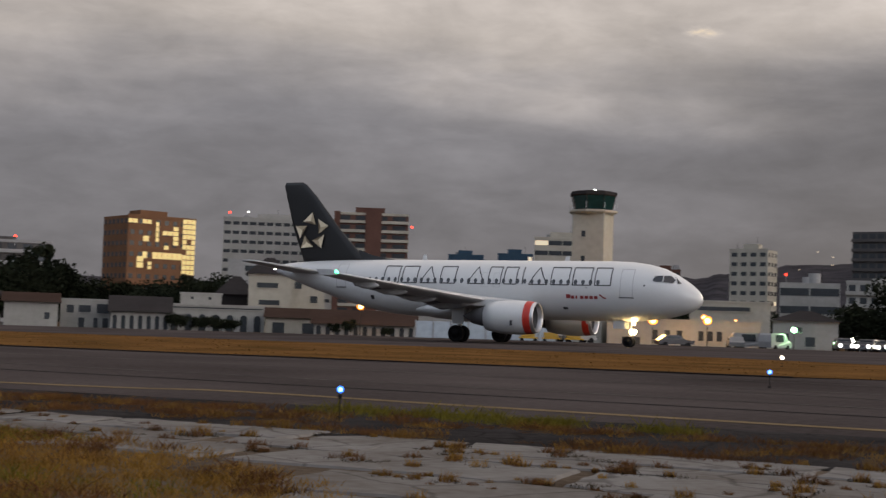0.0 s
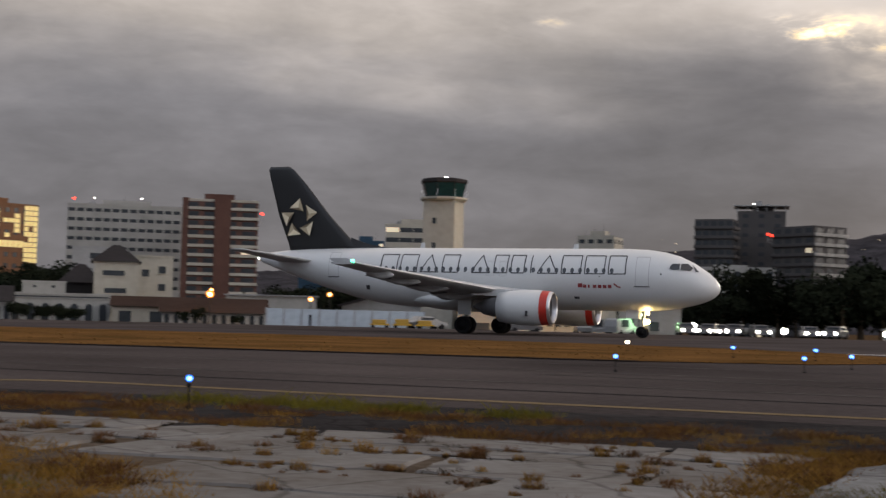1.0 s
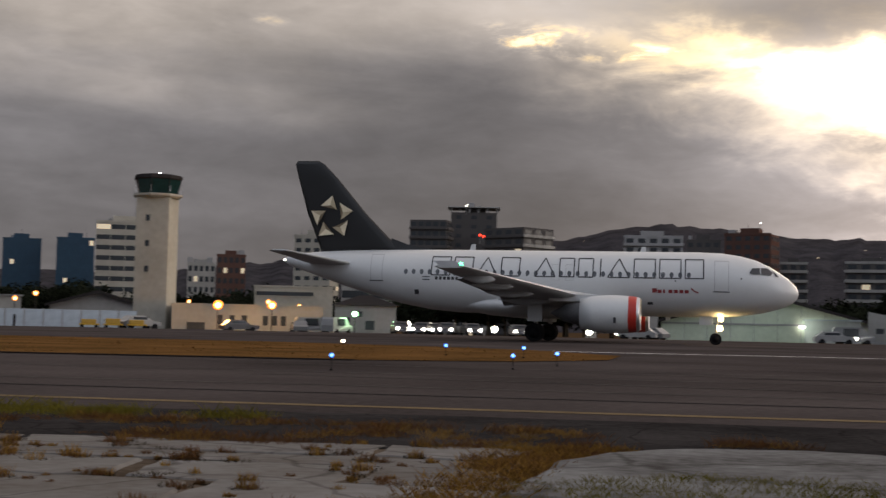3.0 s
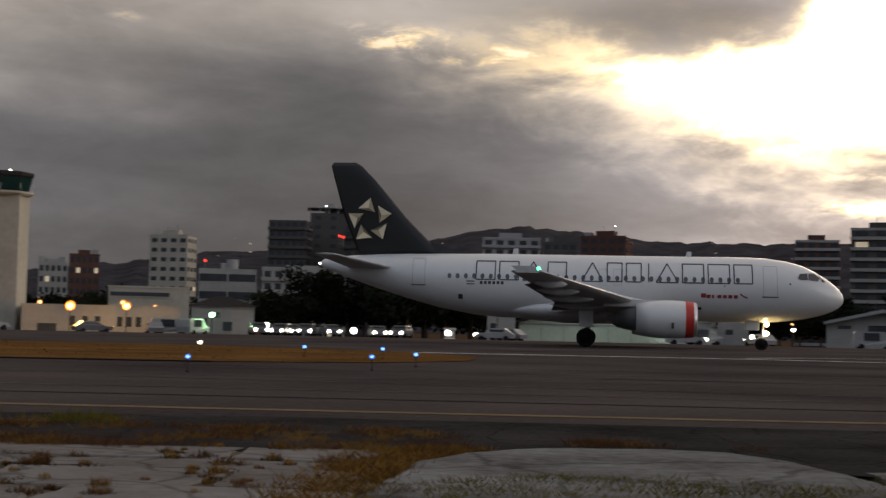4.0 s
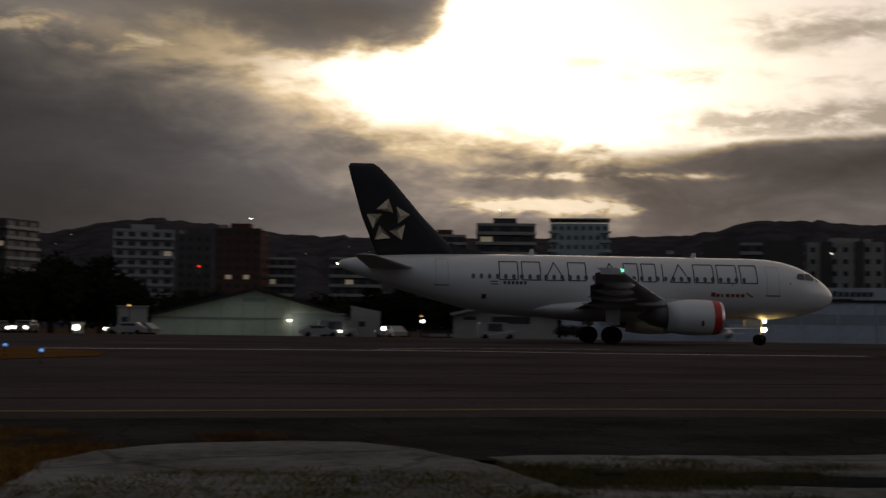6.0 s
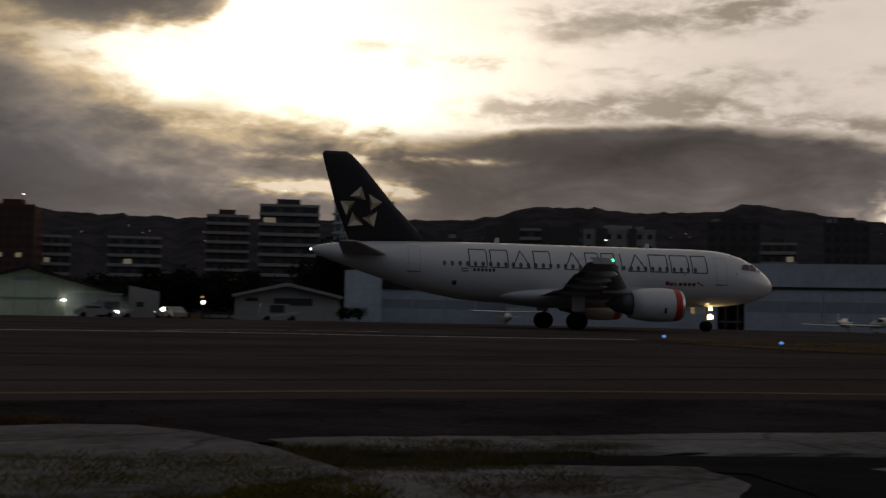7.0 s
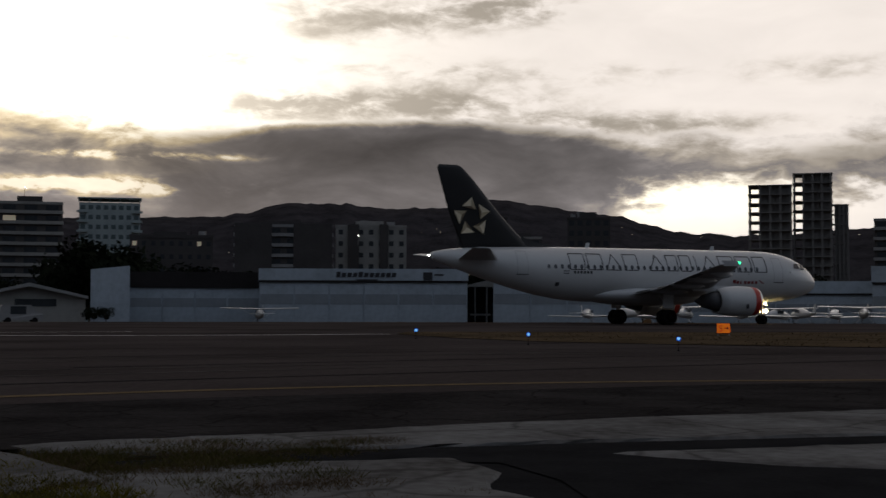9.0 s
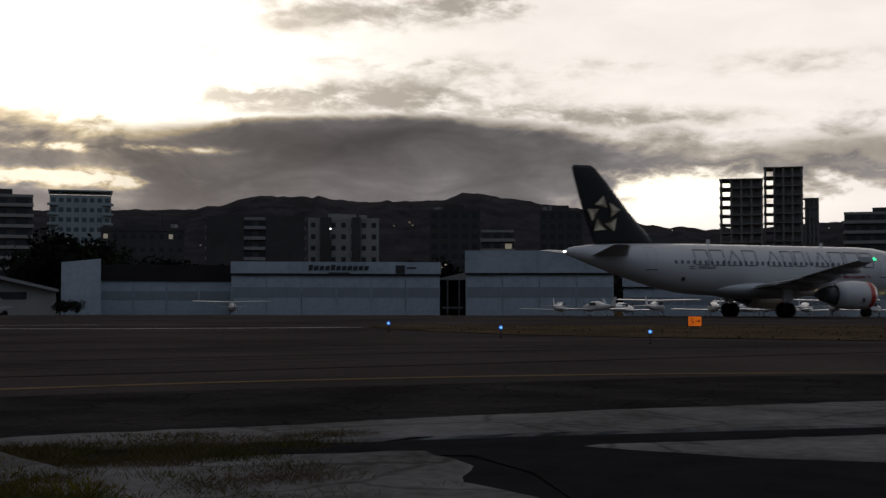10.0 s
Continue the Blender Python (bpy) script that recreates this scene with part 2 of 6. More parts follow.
GREENWEED = paint("green_weed", (0.115, 0.098, 0.016), 0.9, vary=0.4, scale=0.8, fine=6)
DULLTURF = paint("dull_turf", (0.085, 0.062, 0.040), 0.95, vary=0.4, scale=0.3, fine=5, bump=0.03, tint=(0.05, 0.04, 0.026))
DULLSTRAW = paint("dull_straw", (0.12, 0.085, 0.05), 0.9, vary=0.45, scale=0.6, fine=6)
YELLOW = paint("faded_yellow_line", (0.145, 0.108, 0.066), 0.8, vary=0.3, scale=1.2, fine=8)
WHITELINE = paint("faded_white_line", (0.50, 0.48, 0.47), 0.8, vary=0.3, scale=0.6, fine=6)
WHITE = paint("white_aircraft_paint", (0.54, 0.55, 0.55), 0.32, vary=0.035, scale=0.4, fine=5, coat=0.3)
WINGGREY = paint("grey_aircraft_paint", (0.36, 0.37, 0.38), 0.42, vary=0.12, scale=0.6, fine=8)
WINGDARK = paint("dark_grey_metal", (0.10, 0.10, 0.105), 0.5, vary=0.25, scale=1, fine=8)
BLACK = paint("black_fin_paint", (0.009, 0.009, 0.0095), 0.42, vary=0.1, scale=1, fine=8, coat=0.08)
RUBBER = paint("tyre_rubber", (0.015, 0.015, 0.016), 0.85, vary=0.2, scale=4, fine=30)
STEEL = paint("bare_metal", (0.5, 0.5, 0.52), 0.35, 0.9, vary=0.12, scale=3, fine=20)
RED = paint("red_cowl_paint", (0.42, 0.03, 0.02), 0.4, vary=0.12, scale=2, fine=12)
REDMARK = paint("red_marking", (0.22, 0.03, 0.032), 0.5, vary=0.1)
INK = paint("dark_marking", (0.03, 0.03, 0.035), 0.5, vary=0.1)
GOLD = paint("pale_gold_marking", (0.66, 0.58, 0.42), 0.45, vary=0.15, scale=2)
GOLD2 = paint("tan_marking", (0.40, 0.33, 0.22), 0.45, vary=0.15, scale=2)
PORT = paint("dark_glazing", (0.03, 0.033, 0.04), 0.12, vary=0.2)
GOLD3 = paint("brown_marking", (0.16, 0.12, 0.075), 0.45, vary=0.15, scale=2)
SEAM = paint("panel_seam_grey", (0.33, 0.33, 0.34), 0.5, vary=0.1)
L_NOSE = lit("landing_light_glow", (1.0, 0.74, 0.32), 80)
L_WHITE = lit("white_lamp_glow", (1.0, 0.98, 0.92), 26)
L_GREEN = lit("green_lamp_glow", (0.03, 1.0, 0.35), 12)
L_AMBER = lit("sodium_lamp_glow", (1.0, 0.30, 0.03), 1.3)
# blown-out centres of the amber and blue glare, made as emission
L_AMBERCORE = lit("sodium_glare_core", (1.0, 0.74, 0.34), 5.0)
L_BLUECORE = lit("blue_glare_core", (0.26, 0.66, 1.0), 3.0)
L_BLUE = lit("blue_lamp_glow", (0.01, 0.17, 1.0), 1.6)
L_RED = lit("red_lamp_glow", (1.0, 0.04, 0.02), 5)
# emission that imitates gold sky mirrored in the office panes
L_SKYGOLD = lit("gold_sky_reflection", (0.92, 0.72, 0.30), 0.2)
FAINT = paint("worn_pale_line", (0.072, 0.066, 0.062), 0.85, vary=0.5, scale=0.4, fine=3)
PORTHOLE = paint("cabin_glazing", (0.075, 0.08, 0.09), 0.25, vary=0.3)
L_WIN2 = lit("pale_lit_glazing", (1.0, 0.96, 0.85), 1.1)


# ---- building blocks ----
def spot(bearing, far, z=0.0):
    """A place by its bearing (degrees left of north) and range."""
    a = radians(bearing)
    return Vector((-math.sin(a) * far, math.cos(a) * far, z))


def land(far):
    """The lie of the land: level airfield, then a long gentle fall."""
    return 0.0 if far < 125 else -(far - 125) * 0.0155


def uv(u, v, z=0.0):
    """Airfield coordinates: u along the taxiway, v across it."""
    return Vector(((u + v) * 0.70711, (v - u) * 0.70711, z))


def part(name, bm, material, parent=None, label="", smooth=False):
    me = bpy.data.meshes.new(name)
    bm.normal_update()
    bm.to_mesh(me)
    bm.free()
    me.materials.append(material)
    if smooth:
        for p in me.polygons:
            p.use_smooth = True
    ob = new(name, me)
    ob.parent = parent
    if label:
        tagged(ob, label)
    return ob


def piece(name, me, parent, m):
    """One more object on shared mesh data."""
    ob = new(name, me)
    ob.parent = parent
    ob.matrix_local = m
    return ob


def thing(name, label, category, at=None, group="", kind=""):
    ob = new(name)
    ob.empty_display_size = 0.3
    if at is not None:
        ob.matrix_world = at
    return tagged(ob, label, category, group, kind)


def box(bm, x0, x1, y0, y1, z0, z1, bevel=0.0):
    r = bmesh.ops.create_cube(bm, size=1.0)
    vs = r["verts"]
    for v in vs:
        v.co = Vector(((x0 + x1) / 2 + v.co.x * (x1 - x0), (y0 + y1) / 2 + v.co.y * (y1 - y0), (z0 + z1) / 2 + v.co.z * (z1 - z0)))
    if bevel:
        es = list({e for v in vs for e in v.link_edges})
        bmesh.ops.bevel(bm, geom=es, offset=bevel, segments=1, affect="EDGES")
    return bm


def cube(x0, x1, y0, y1, z0, z1, bevel=0.0):
    return box(bmesh.new(), x0, x1, y0, y1, z0, z1, bevel)


def loft(rings, cap=True, bm=None):
    """A skin over rings of equal length."""
    bm = bm or bmesh.new()
    rows = [[bm.verts.new(p) for p in r] for r in rings]
    n = len(rows[0])
    for a, b in zip(rows, rows[1:]):
        for i in range(n):
            bm.faces.new((a[i], a[(i + 1) % n], b[(i + 1) % n], b[i]))
    if cap:
        bm.faces.new(rows[0][::-1])
        bm.faces.new(rows[-1])
    return bm


def tube(p0, p1, r0, r1=None, n=12, bm=None, cap=True):
    """A round bar between two places."""
    p0, p1 = Vector(p0), Vector(p1)
    r1 = r0 if r1 is None else r1
    d = (p1 - p0).normalized()
    a = d.orthogonal().normalized()
    b = d.cross(a)
    ring = lambda p, r: [p + (a * math.cos(k * math.tau / n) + b * math.sin(k * math.tau / n)) * r for k in range(n)]
    return loft([ring(p0, r0), ring(p1, r1)], cap, bm)


def ball(r, p=(0, 0, 0), bm=None, sub=2):
    bm = bm or bmesh.new()
    bmesh.ops.create_icosphere(bm, subdivisions=sub, radius=r, matrix=Matrix.Translation(p))
    return bm


def lathe(profile, n=32, axis_z=0.0, y=0.0, bm=None, cap=False):
    """Rings about a fore-and-aft axis; profile of (x, radius)."""
    return loft([[Vector((x, y + r * math.cos(k * math.tau / n), axis_z + r * math.sin(k * math.tau / n))) for k in range(n)] for x, r in profile], cap, bm)


def sheet(name, outline, z, material, label, category, step=0.0, thick=0.0, kind="structure"):
    """A flat piece of ground of the given outline in airfield coordinates."""
    bm = bmesh.new()
    vs = [bm.verts.new(uv(u, v, z)) for u, v in outline]
    f = bm.faces.new(vs)
    bmesh.ops.triangulate(bm, faces=[f])
    for f in bm.faces:
        if f.normal.z < 0:
            f.normal_flip()
    if thick:
        r = bmesh.ops.extrude_face_region(bm, geom=bm.faces[:])
        for v in r["geom"]:
            if isinstance(v, bmesh.types.BMVert):
                v.co.z -= thick
        bmesh.ops.recalc_face_normals(bm, faces=bm.faces[:])
    return tagged(part(name, bm, material), label, category, kind=kind)


def inside(p, poly):
    c, n = False, len(poly)
    for i in range(n):
        (x0, y0), (x1, y1) = poly[i], poly[i - 1]
        if (y0 > p[1]) != (y1 > p[1]) and p[0] < (x1 - x0) * (p[1] - y0) / (y1 - y0) + x0:
            c = not c
    return c


def tufts(name, places, height, blades, spread, material, label, lean=0.5, width=0.012):
    """Grass or weeds: tapered blades in clumps, joined."""
    co, fc = [], []
    for p, s in places:
        for _ in range(blades):
            a, q = random.uniform(0, math.tau), random.uniform(0, math.tau)
            r = spread * s * math.sqrt(random.random())
            b = Vector((p.x + r * math.cos(a), p.y + r * math.sin(a), p.z - 0.01))
            h = height * s * random.uniform(0.4, 1.1)
            t = b + Vector((math.cos(q) * h * lean * random.random(), math.sin(q) * h * lean * random.random(), h))
            w = Vector((-math.sin(q), math.cos(q), 0)) * width * random.uniform(0.7, 1.6)
            i = len(co)
            co += [b - w, b + w, (b + t) / 2 + w * 0.7 + Vector((0, 0, h * 0.08)), t, (b + t) / 2 - w * 0.7 + Vector((0, 0, h * 0.08))]
            fc.append((i, i + 1, i + 2, i + 3, i + 4))
    me = bpy.data.meshes.new(name)
    me.from_pydata([tuple(c) for c in co], [], fc)
    me.materials.append(material)
    return tagged(new(name, me), label, "weeds", kind="stuff")


# ---- the ground ----
def ground():
    """One sheet to the horizon that follows the lie of the land."""
    bm = bmesh.new()
    rings = [0, 10, 20, 40, 60, 80, 100, 125, 160, 200, 260, 340, 450, 700, 1200, 2500, 4800]
    n = 96
    prev = None
    for r in rings:
        z = land(min(r, 700)) - 0.03
        row = [bm.verts.new((r * math.cos(k * math.tau / n), r * math.sin(k * math.tau / n), z)) for k in range(n)] if r else [bm.verts.new((0, 0, z))]
        if prev is not None:
            for k in range(n):
                if len(prev) == 1:
                    bm.faces.new((prev[0], row[k], row[(k + 1) % n]))
                else:
                    bm.faces.new((prev[k], row[k], row[(k + 1) % n], prev[(k + 1) % n]))
        prev = row
    return tagged(part("ground", bm, SOIL), "bare dry brown soil and sparse grass of the airfield", "ground", kind="structure")


def tarmac():
    """The paved field: a fine sheet a little over the ground, from the near shoulder to the far buildings."""
    bm = bmesh.new()
    us = [-200, -160, -120, -90, -60, -45, -30, -20, -10, 0, 10, 20, 30, 45, 60, 80, 100, 130, 160, 200]
    near = {u: 12.9 - max(0, u - 3) * 0.22 - max(0, -u - 30) * 0.05 for u in us}
    rows = []
    for k in range(18):
        f = (k / 17) ** 1.5
        row = []
        for u in us:
            v = near[u] + f * (215 - near[u])
            p = uv(u, v)
            row.append(bm.verts.new((p.x, p.y, land(p.length) + 0.0)))
        rows.append(row)
    for a, b in zip(rows, rows[1:]):
        for i in range(len(us) - 1):
            bm.faces.new((a[i], a[i + 1], b[i + 1], b[i]))
    bmesh.ops.recalc_face_normals(bm, faces=bm.faces[:])
    for f in bm.faces:
        if f.normal.z < 0:
            f.normal_flip()
    return tagged(part("taxiway", bm, ASPHALT), "worn dark grey asphalt taxiway with faded lines", "taxiway", kind="structure")


def ribbon(name, pts, width, z, material, label):
    """A painted line through places in airfield coordinates."""
    fine = []
    for i in range(len(pts) - 1):
        p0, p1, p2, p3 = (Vector(pts[max(0, min(len(pts) - 1, i + k))]) for k in (-1, 0, 1, 2))
        for s in range(8):
            t = s / 8
            fine.append(0.5 * (2 * p1 + (p2 - p0) * t + (2 * p0 - 5 * p1 + 4 * p2 - p3) * t * t + (3 * p1 - p0 - 3 * p2 + p3) * t ** 3))
    fine.append(Vector(pts[-1]))
    bm = bmesh.new()
    last = None
    for i, p in enumerate(fine):
        d = (fine[min(i + 1, len(fine) - 1)] - fine[max(i - 1, 0)]).normalized()
        n = Vector((-d.y, d.x)) * width / 2
        a, b = p + n, p - n
        row = [bm.verts.new(uv(*a, z)), bm.verts.new(uv(*b, z))]
        if last:
            bm.faces.new((last[0], last[1], row[1], row[0]))
        last = row
    for f in bm.faces:
        f.normal_update()
        if f.normal.z < 0:
            f.normal_flip()
    return tagged(part(name, bm, material), label, "painted line", kind="structure")


ground()
tarmac()
ribbon("taxi_line", [(-30, 13.0), (-13.7, 14.85), (-10.6, 15.8), (-7, 15.6), (-4, 15.5), (2, 15.4), (7.3, 15.3), (12.4, 14.2), (16.8, 12.2), (24, 9)], 0.30, 0.006, YELLOW, "faded yellow edge line painted on the asphalt")
ribbon("white_line", [(-8, 53.5), (0, 52.5), (9, 53.2), (16, 52.5), (22, 50), (31, 48.6)], 0.6, 0.006, WHITELINE, "faded white line painted across the apron entrance")
ribbon("white_line", [(-6, 24), (4, 22.6), (14, 21)], 0.16, 0.006, FAINT, "thin worn white line on the asphalt")
ribbon("white_line", [(0, 29), (10, 27), (24, 23)], 0.16, 0.006, FAINT, "thin worn white line on the asphalt")
ribbon("white_line", [(12, 55), (15, 58.5), (18, 60), (24, 60)], 0.3, 0.006, WHITELINE, "curved white guide line on the apron")

for k, (v, a, b) in enumerate(((18.2, -40, 30), (20.4, -30, 26), (22.3, 8, 25), (25.6, -34, 34), (27.4, 3, 27), (30.0, -10, 30), (33.0, 2, 27), (36.5, 2, 28), (42.0, 3, 30), (45.0, 4, 22))):
    ribbon("paving_seam", [(a, v + 0.3), ((a + b) / 2, v), (b, v - 0.9)], 0.12 + 0.05 * (k % 2), 0.005, FAINT if k % 2 else TAR, "worn paving seam along the asphalt")
ISLAND_A = [(-140, 27), (-80, 30), (-29, 31.7), (-20, 32.6), (-12, 33.4), (-6, 34), (-2, 36), (0.5, 40), (1, 46), (-1.5, 52), (-6, 56), (-14, 59), (-30, 59), (-60, 56), (-140, 50)]
ISLAND_B = [(31.5, 23), (28.6, 29), (27.6, 34), (28.4, 40), (31, 48), (34.8, 53), (40, 50), (54, 41), (80, 30), (120, 14), (120, -5), (60, 12)]
sheet("grass_verge", ISLAND_A, 0.02, DRYTURF, "strip of dry orange-brown mown grass between taxiways", "grass")
# a narrow dark ribbon along the strip's near edge
ribbon("verge_edge", [(-80, 29.9), (-29, 31.6), (-20, 32.5), (-12, 33.3), (-6, 33.9)], 0.5, 0.026, TAR, "dark line along the near edge of the grass strip")
sheet("grass_verge", ISLAND_B, 0.02, DULLTURF, "rounded island of dry brown grass beside the taxiway", "grass")


# ---- the airliner ----
PROFILE = [(0, 0.03, 0.03, 3.30), (0.1, 0.33, 0.33, 3.31), (0.3, 0.58, 0.57, 3.34), (0.7, 0.90, 0.88, 3.40), (1.2, 1.18, 1.15, 3.48), (1.8, 1.43, 1.42, 3.58),
           (2.6, 1.66, 1.70, 3.68), (3.6, 1.84, 1.90, 3.75), (4.8, 1.94, 2.03, 3.79), (6.2, 1.975, 2.07, 3.80), (10, 1.975, 2.07, 3.80), (14, 1.975, 2.07, 3.80),
           (18, 1.975, 2.07, 3.80), (21.5, 1.97, 2.06, 3.81), (23.5, 1.92, 1.97, 3.89), (25.5, 1.76, 1.78, 4.06), (27.5, 1.50, 1.50, 4.30), (29.5, 1.16, 1.17, 4.57),
           (31.3, 0.80, 0.82, 4.82), (32.6, 0.50, 0.52, 4.98), (33.4, 0.28, 0.30, 5.05), (33.65, 0.10, 0.12, 5.07)]


def hull(s):
    """Half width, half height and axis height of the fuselage at s aft of the nose."""
    for a, b in zip(PROFILE, PROFILE[1:]):
        if s <= b[0]:
            t = (s - a[0]) / (b[0] - a[0])
            return tuple(a[k] + (b[k] - a[k]) * t for k in (1, 2, 3))
    return PROFILE[-1][1:]


def skin(s, z, side=-1, off=0.012):
    """A place on the fuselage side; side -1 is starboard."""
    w, h, c = hull(s)
    k = max(-0.98, min(0.98, (z - c) / h))
    y = w * math.sqrt(1 - k * k)
    n = Vector((0, y / (w * w), (z - c) / (h * h))).normalized()
    p = Vector((-s, y, z)) + n * off
    return Vector((p.x, p.y * -side * -1 if side > 0 else -p.y, p.z))


def stroke(bm, pts, width, side=-1, off=0.012, put=None):
    """A painted stroke along a polyline of (s, z)."""
    put = put or (lambda s, z: skin(s, z, side, off))
    for (s0, z0), (s1, z1) in zip(pts, pts[1:]):
        n = max(1, int(math.hypot(s1 - s0, z1 - z0) / 0.18))
        d = Vector((s1 - s0, z1 - z0)).normalized()
        e = Vector((-d.y, d.x)) * width / 2
        last = None
        for i in range(n + 1):
            s, z = s0 + (s1 - s0) * i / n, z0 + (z1 - z0) * i / n
            row = (bm.verts.new(put(s + e.x, z + e.y)), bm.verts.new(put(s - e.x, z - e.y)))
            if last:
                bm.faces.new((last[0], last[1], row[1], row[0]))
            last = row


def foil(le, chord, thick, y, z, n=14, twist=0.0):
    """A wing section; le is how far aft the leading edge lies."""
    pts = []
    for k in range(n):
        a = k / n * math.tau
        c = 0.5 * (1 - math.cos(a))
        t = thick * chord * 0.5 * math.sin(a) * (1.35 - 0.95 * c)
        pts.append(Vector((-(le + c * chord), y, z + t + (0.02 * chord if math.sin(a) > 0 else 0.008 * chord) * math.sin(math.pi * c) - twist * (c - 0.3) * chord)))
    return pts


def airliner():
    jet = thing("airliner", "white twin-jet airliner with black tail fin and red engine lips", "airliner")
    n = 40
    body = part("fuselage", loft([[Vector((-s, w * math.sin(k * math.tau / n), c + h * math.cos(k * math.tau / n))) for k in range(n)] for s, w, h, c in PROFILE]), WHITE, jet, smooth=True)
    # belly fairing between the wings
    rings = []
    for s, w, h in ((10.2, 0.5, 0.2), (11.2, 1.35, 0.5), (12.6, 1.9, 0.72), (15, 2.05, 0.8), (17.5, 2.05, 0.8), (19.5, 1.75, 0.66), (21, 1.2, 0.42), (22.2, 0.4, 0.15)):
        rings.append([Vector((-s, w * math.cos(k * math.tau / 24), 2.3 + h * 1.05 * math.sin(k * math.tau / 24))) for k in range(24)])
    part("belly_fairing", loft(rings), WHITE, jet, smooth=True)
    for side in (-1, 1):
        sections = [(10.9, 6.9, 0.15, 1.2, 2.45), (11.5, 6.2, 0.14, 2.2, 2.55), (13.55, 4.0, 0.125, 6.3, 2.93), (14.6, 3.55, 0.12, 8.6, 3.17), (16.6, 2.55, 0.11, 13.0, 3.64), (18.25, 1.65, 0.105, 16.7, 4.04), (18.45, 1.35, 0.08, 16.95, 4.08)]
        part("wing", loft([foil(le, c, t, y * side, z, twist=0.02) for le, c, t, y, z in sections]), WINGGREY, jet, smooth=True)
        part("slat", loft([foil(le - 0.03, c * 0.12, t * 2.2, y * side, z + 0.01, 10) for le, c, t, y, z in sections[1:6]]), STEEL, jet, smooth=True)
        for fy, fs, fz, fl in ((4.9, 15.9, 2.55, 3.4), (8.3, 16.6, 2.92, 3.0), (11.2, 17.4, 3.25, 2.5), (14.0, 18.0, 3.55, 1.9)):
            part("flap_fairing", loft([[Vector((-(fs + a * fl - 1.0), fy * side + r * 0.20 * math.cos(k * math.tau / 10), fz - 0.08 + 0.10 * a + r * 0.30 * math.sin(k * math.tau / 10))) for k in range(10)]
                                       for a, r in ((0, 0.05), (0.15, 0.6), (0.4, 1), (0.65, 0.9), (0.9, 0.4), (1, 0.05))]), WINGGREY, jet, smooth=True)
        part("flap", loft([foil(le + c * 0.80, c * 0.30, 0.09, y * side, z - 0.06 - c * 0.015, 10, 0.14) for le, c, t, y, z in sections[1:5]]), WINGDARK, jet, smooth=True)
        # wing tip fence and lamp
        part("wingtip_fence", loft([[Vector((-(18.3 + a), 17.0 * side + b, z)) for a, b in ((e * 1.5, 0), (0.6 + e, 0.02), (1.3 + e, 0), (0.6 + e, -0.02))] for z, e in ((3.96, 0.1), (4.08, 0.0), (4.32, 0.3))]), WINGGREY, jet)
        part("tip_lamp", ball(0.125, (-18.45, 16.9 * side, 4.15)), L_GREEN if side < 0 else L_RED, jet, "glowing green wing lamp" if side < 0 else "glowing red wing lamp")
        # engine
        y, z = 5.75 * side, 1.78
        eng = part("engine", lathe([(-9.75, 0.86), (-9.55, 0.93), (-9.62, 1.0), (-9.9, 1.06), (-10.6, 1.13), (-11.4, 1.14), (-12.3, 1.07), (-13.1, 0.93), (-13.1, 0.86), (-12.4, 0.9)], 36, z, y), WHITE, jet, "white engine cowling", True)
        part("cowl_lip", lathe([(-9.85, 0.82), (-9.6, 0.87), (-9.50, 0.935), (-9.56, 1.0), (-9.72, 1.045)], 36, z, y), STEEL, eng, "polished metal intake lip", True)
        part("cowl_band", lathe([(-9.72, 1.047), (-9.95, 1.082), (-10.2, 1.108)], 36, z, y), RED, eng, "red band round the intake", True)
        part("intake", lathe([(-9.85, 0.82), (-10.9, 0.80), (-11.0, 0.02)], 36, z, y), WINGDARK, eng, smooth=True)
        fan = bmesh.new()
        for k in range(22):
            a = k * math.tau / 22
            tube((-10.75, y + 0.2 * math.cos(a), z + 0.2 * math.sin(a)), (-10.8, y + 0.78 * math.cos(a + 0.15), z + 0.78 * math.sin(a + 0.15)), 0.03, 0.07, 4, fan)
        part("fan", fan, WINGDARK, eng)
        part("spinner", lathe([(-10.35, 0.01), (-10.5, 0.12), (-10.8, 0.24)], 16, z, y), INK, eng, smooth=True)
        part("core_nozzle", lathe([(-12.6, 0.78), (-13.4, 0.66), (-14.2, 0.48), (-14.2, 0.42), (-14.9, 0.05)], 28, z, y), WINGDARK, eng, "dark exhaust cone", True)
        part("cowl_vent", cube(-11.05, -10.9, y + side * 1.10 - 0.06, y + side * 1.10 + 0.06, z - 0.55, z - 0.2), INK, eng)
        part("pylon", loft([[Vector((-s, y + e, zz)) for s, e, zz in ((a, 0, lo), ((a + b) / 2, 0.2, lo), (b, 0, lo), (b + 0.2, 0, hi), ((a + b) / 2, 0.2, hi), (a + 0.5, 0, hi))] for a, b, lo, hi in ((10.5, 15.0, 2.5, 2.92),)] * 1
                           + [[Vector((-s, y - 0.02 + e, zz)) for s, e, zz in ((10.5, 0, 2.5), (12.7, -0.2, 2.5), (15.0, 0, 2.5), (15.2, 0, 2.92), (12.7, -0.2, 2.92), (11.0, 0, 2.92))]]), WHITE, jet)
        # tailplane
        part("tailplane", loft([foil(le, c, 0.10, yy * side, zz, 12) for le, c, yy, zz in ((28.3, 3.3, 0.4, 4.75), (28.6, 3.1, 0.9, 4.82), (31.35, 1.45, 5.9, 5.35), (31.6, 1.1, 6.15, 5.38))]), WINGGREY, jet, smooth=True)
        # main gear
        gy = 3.8 * side
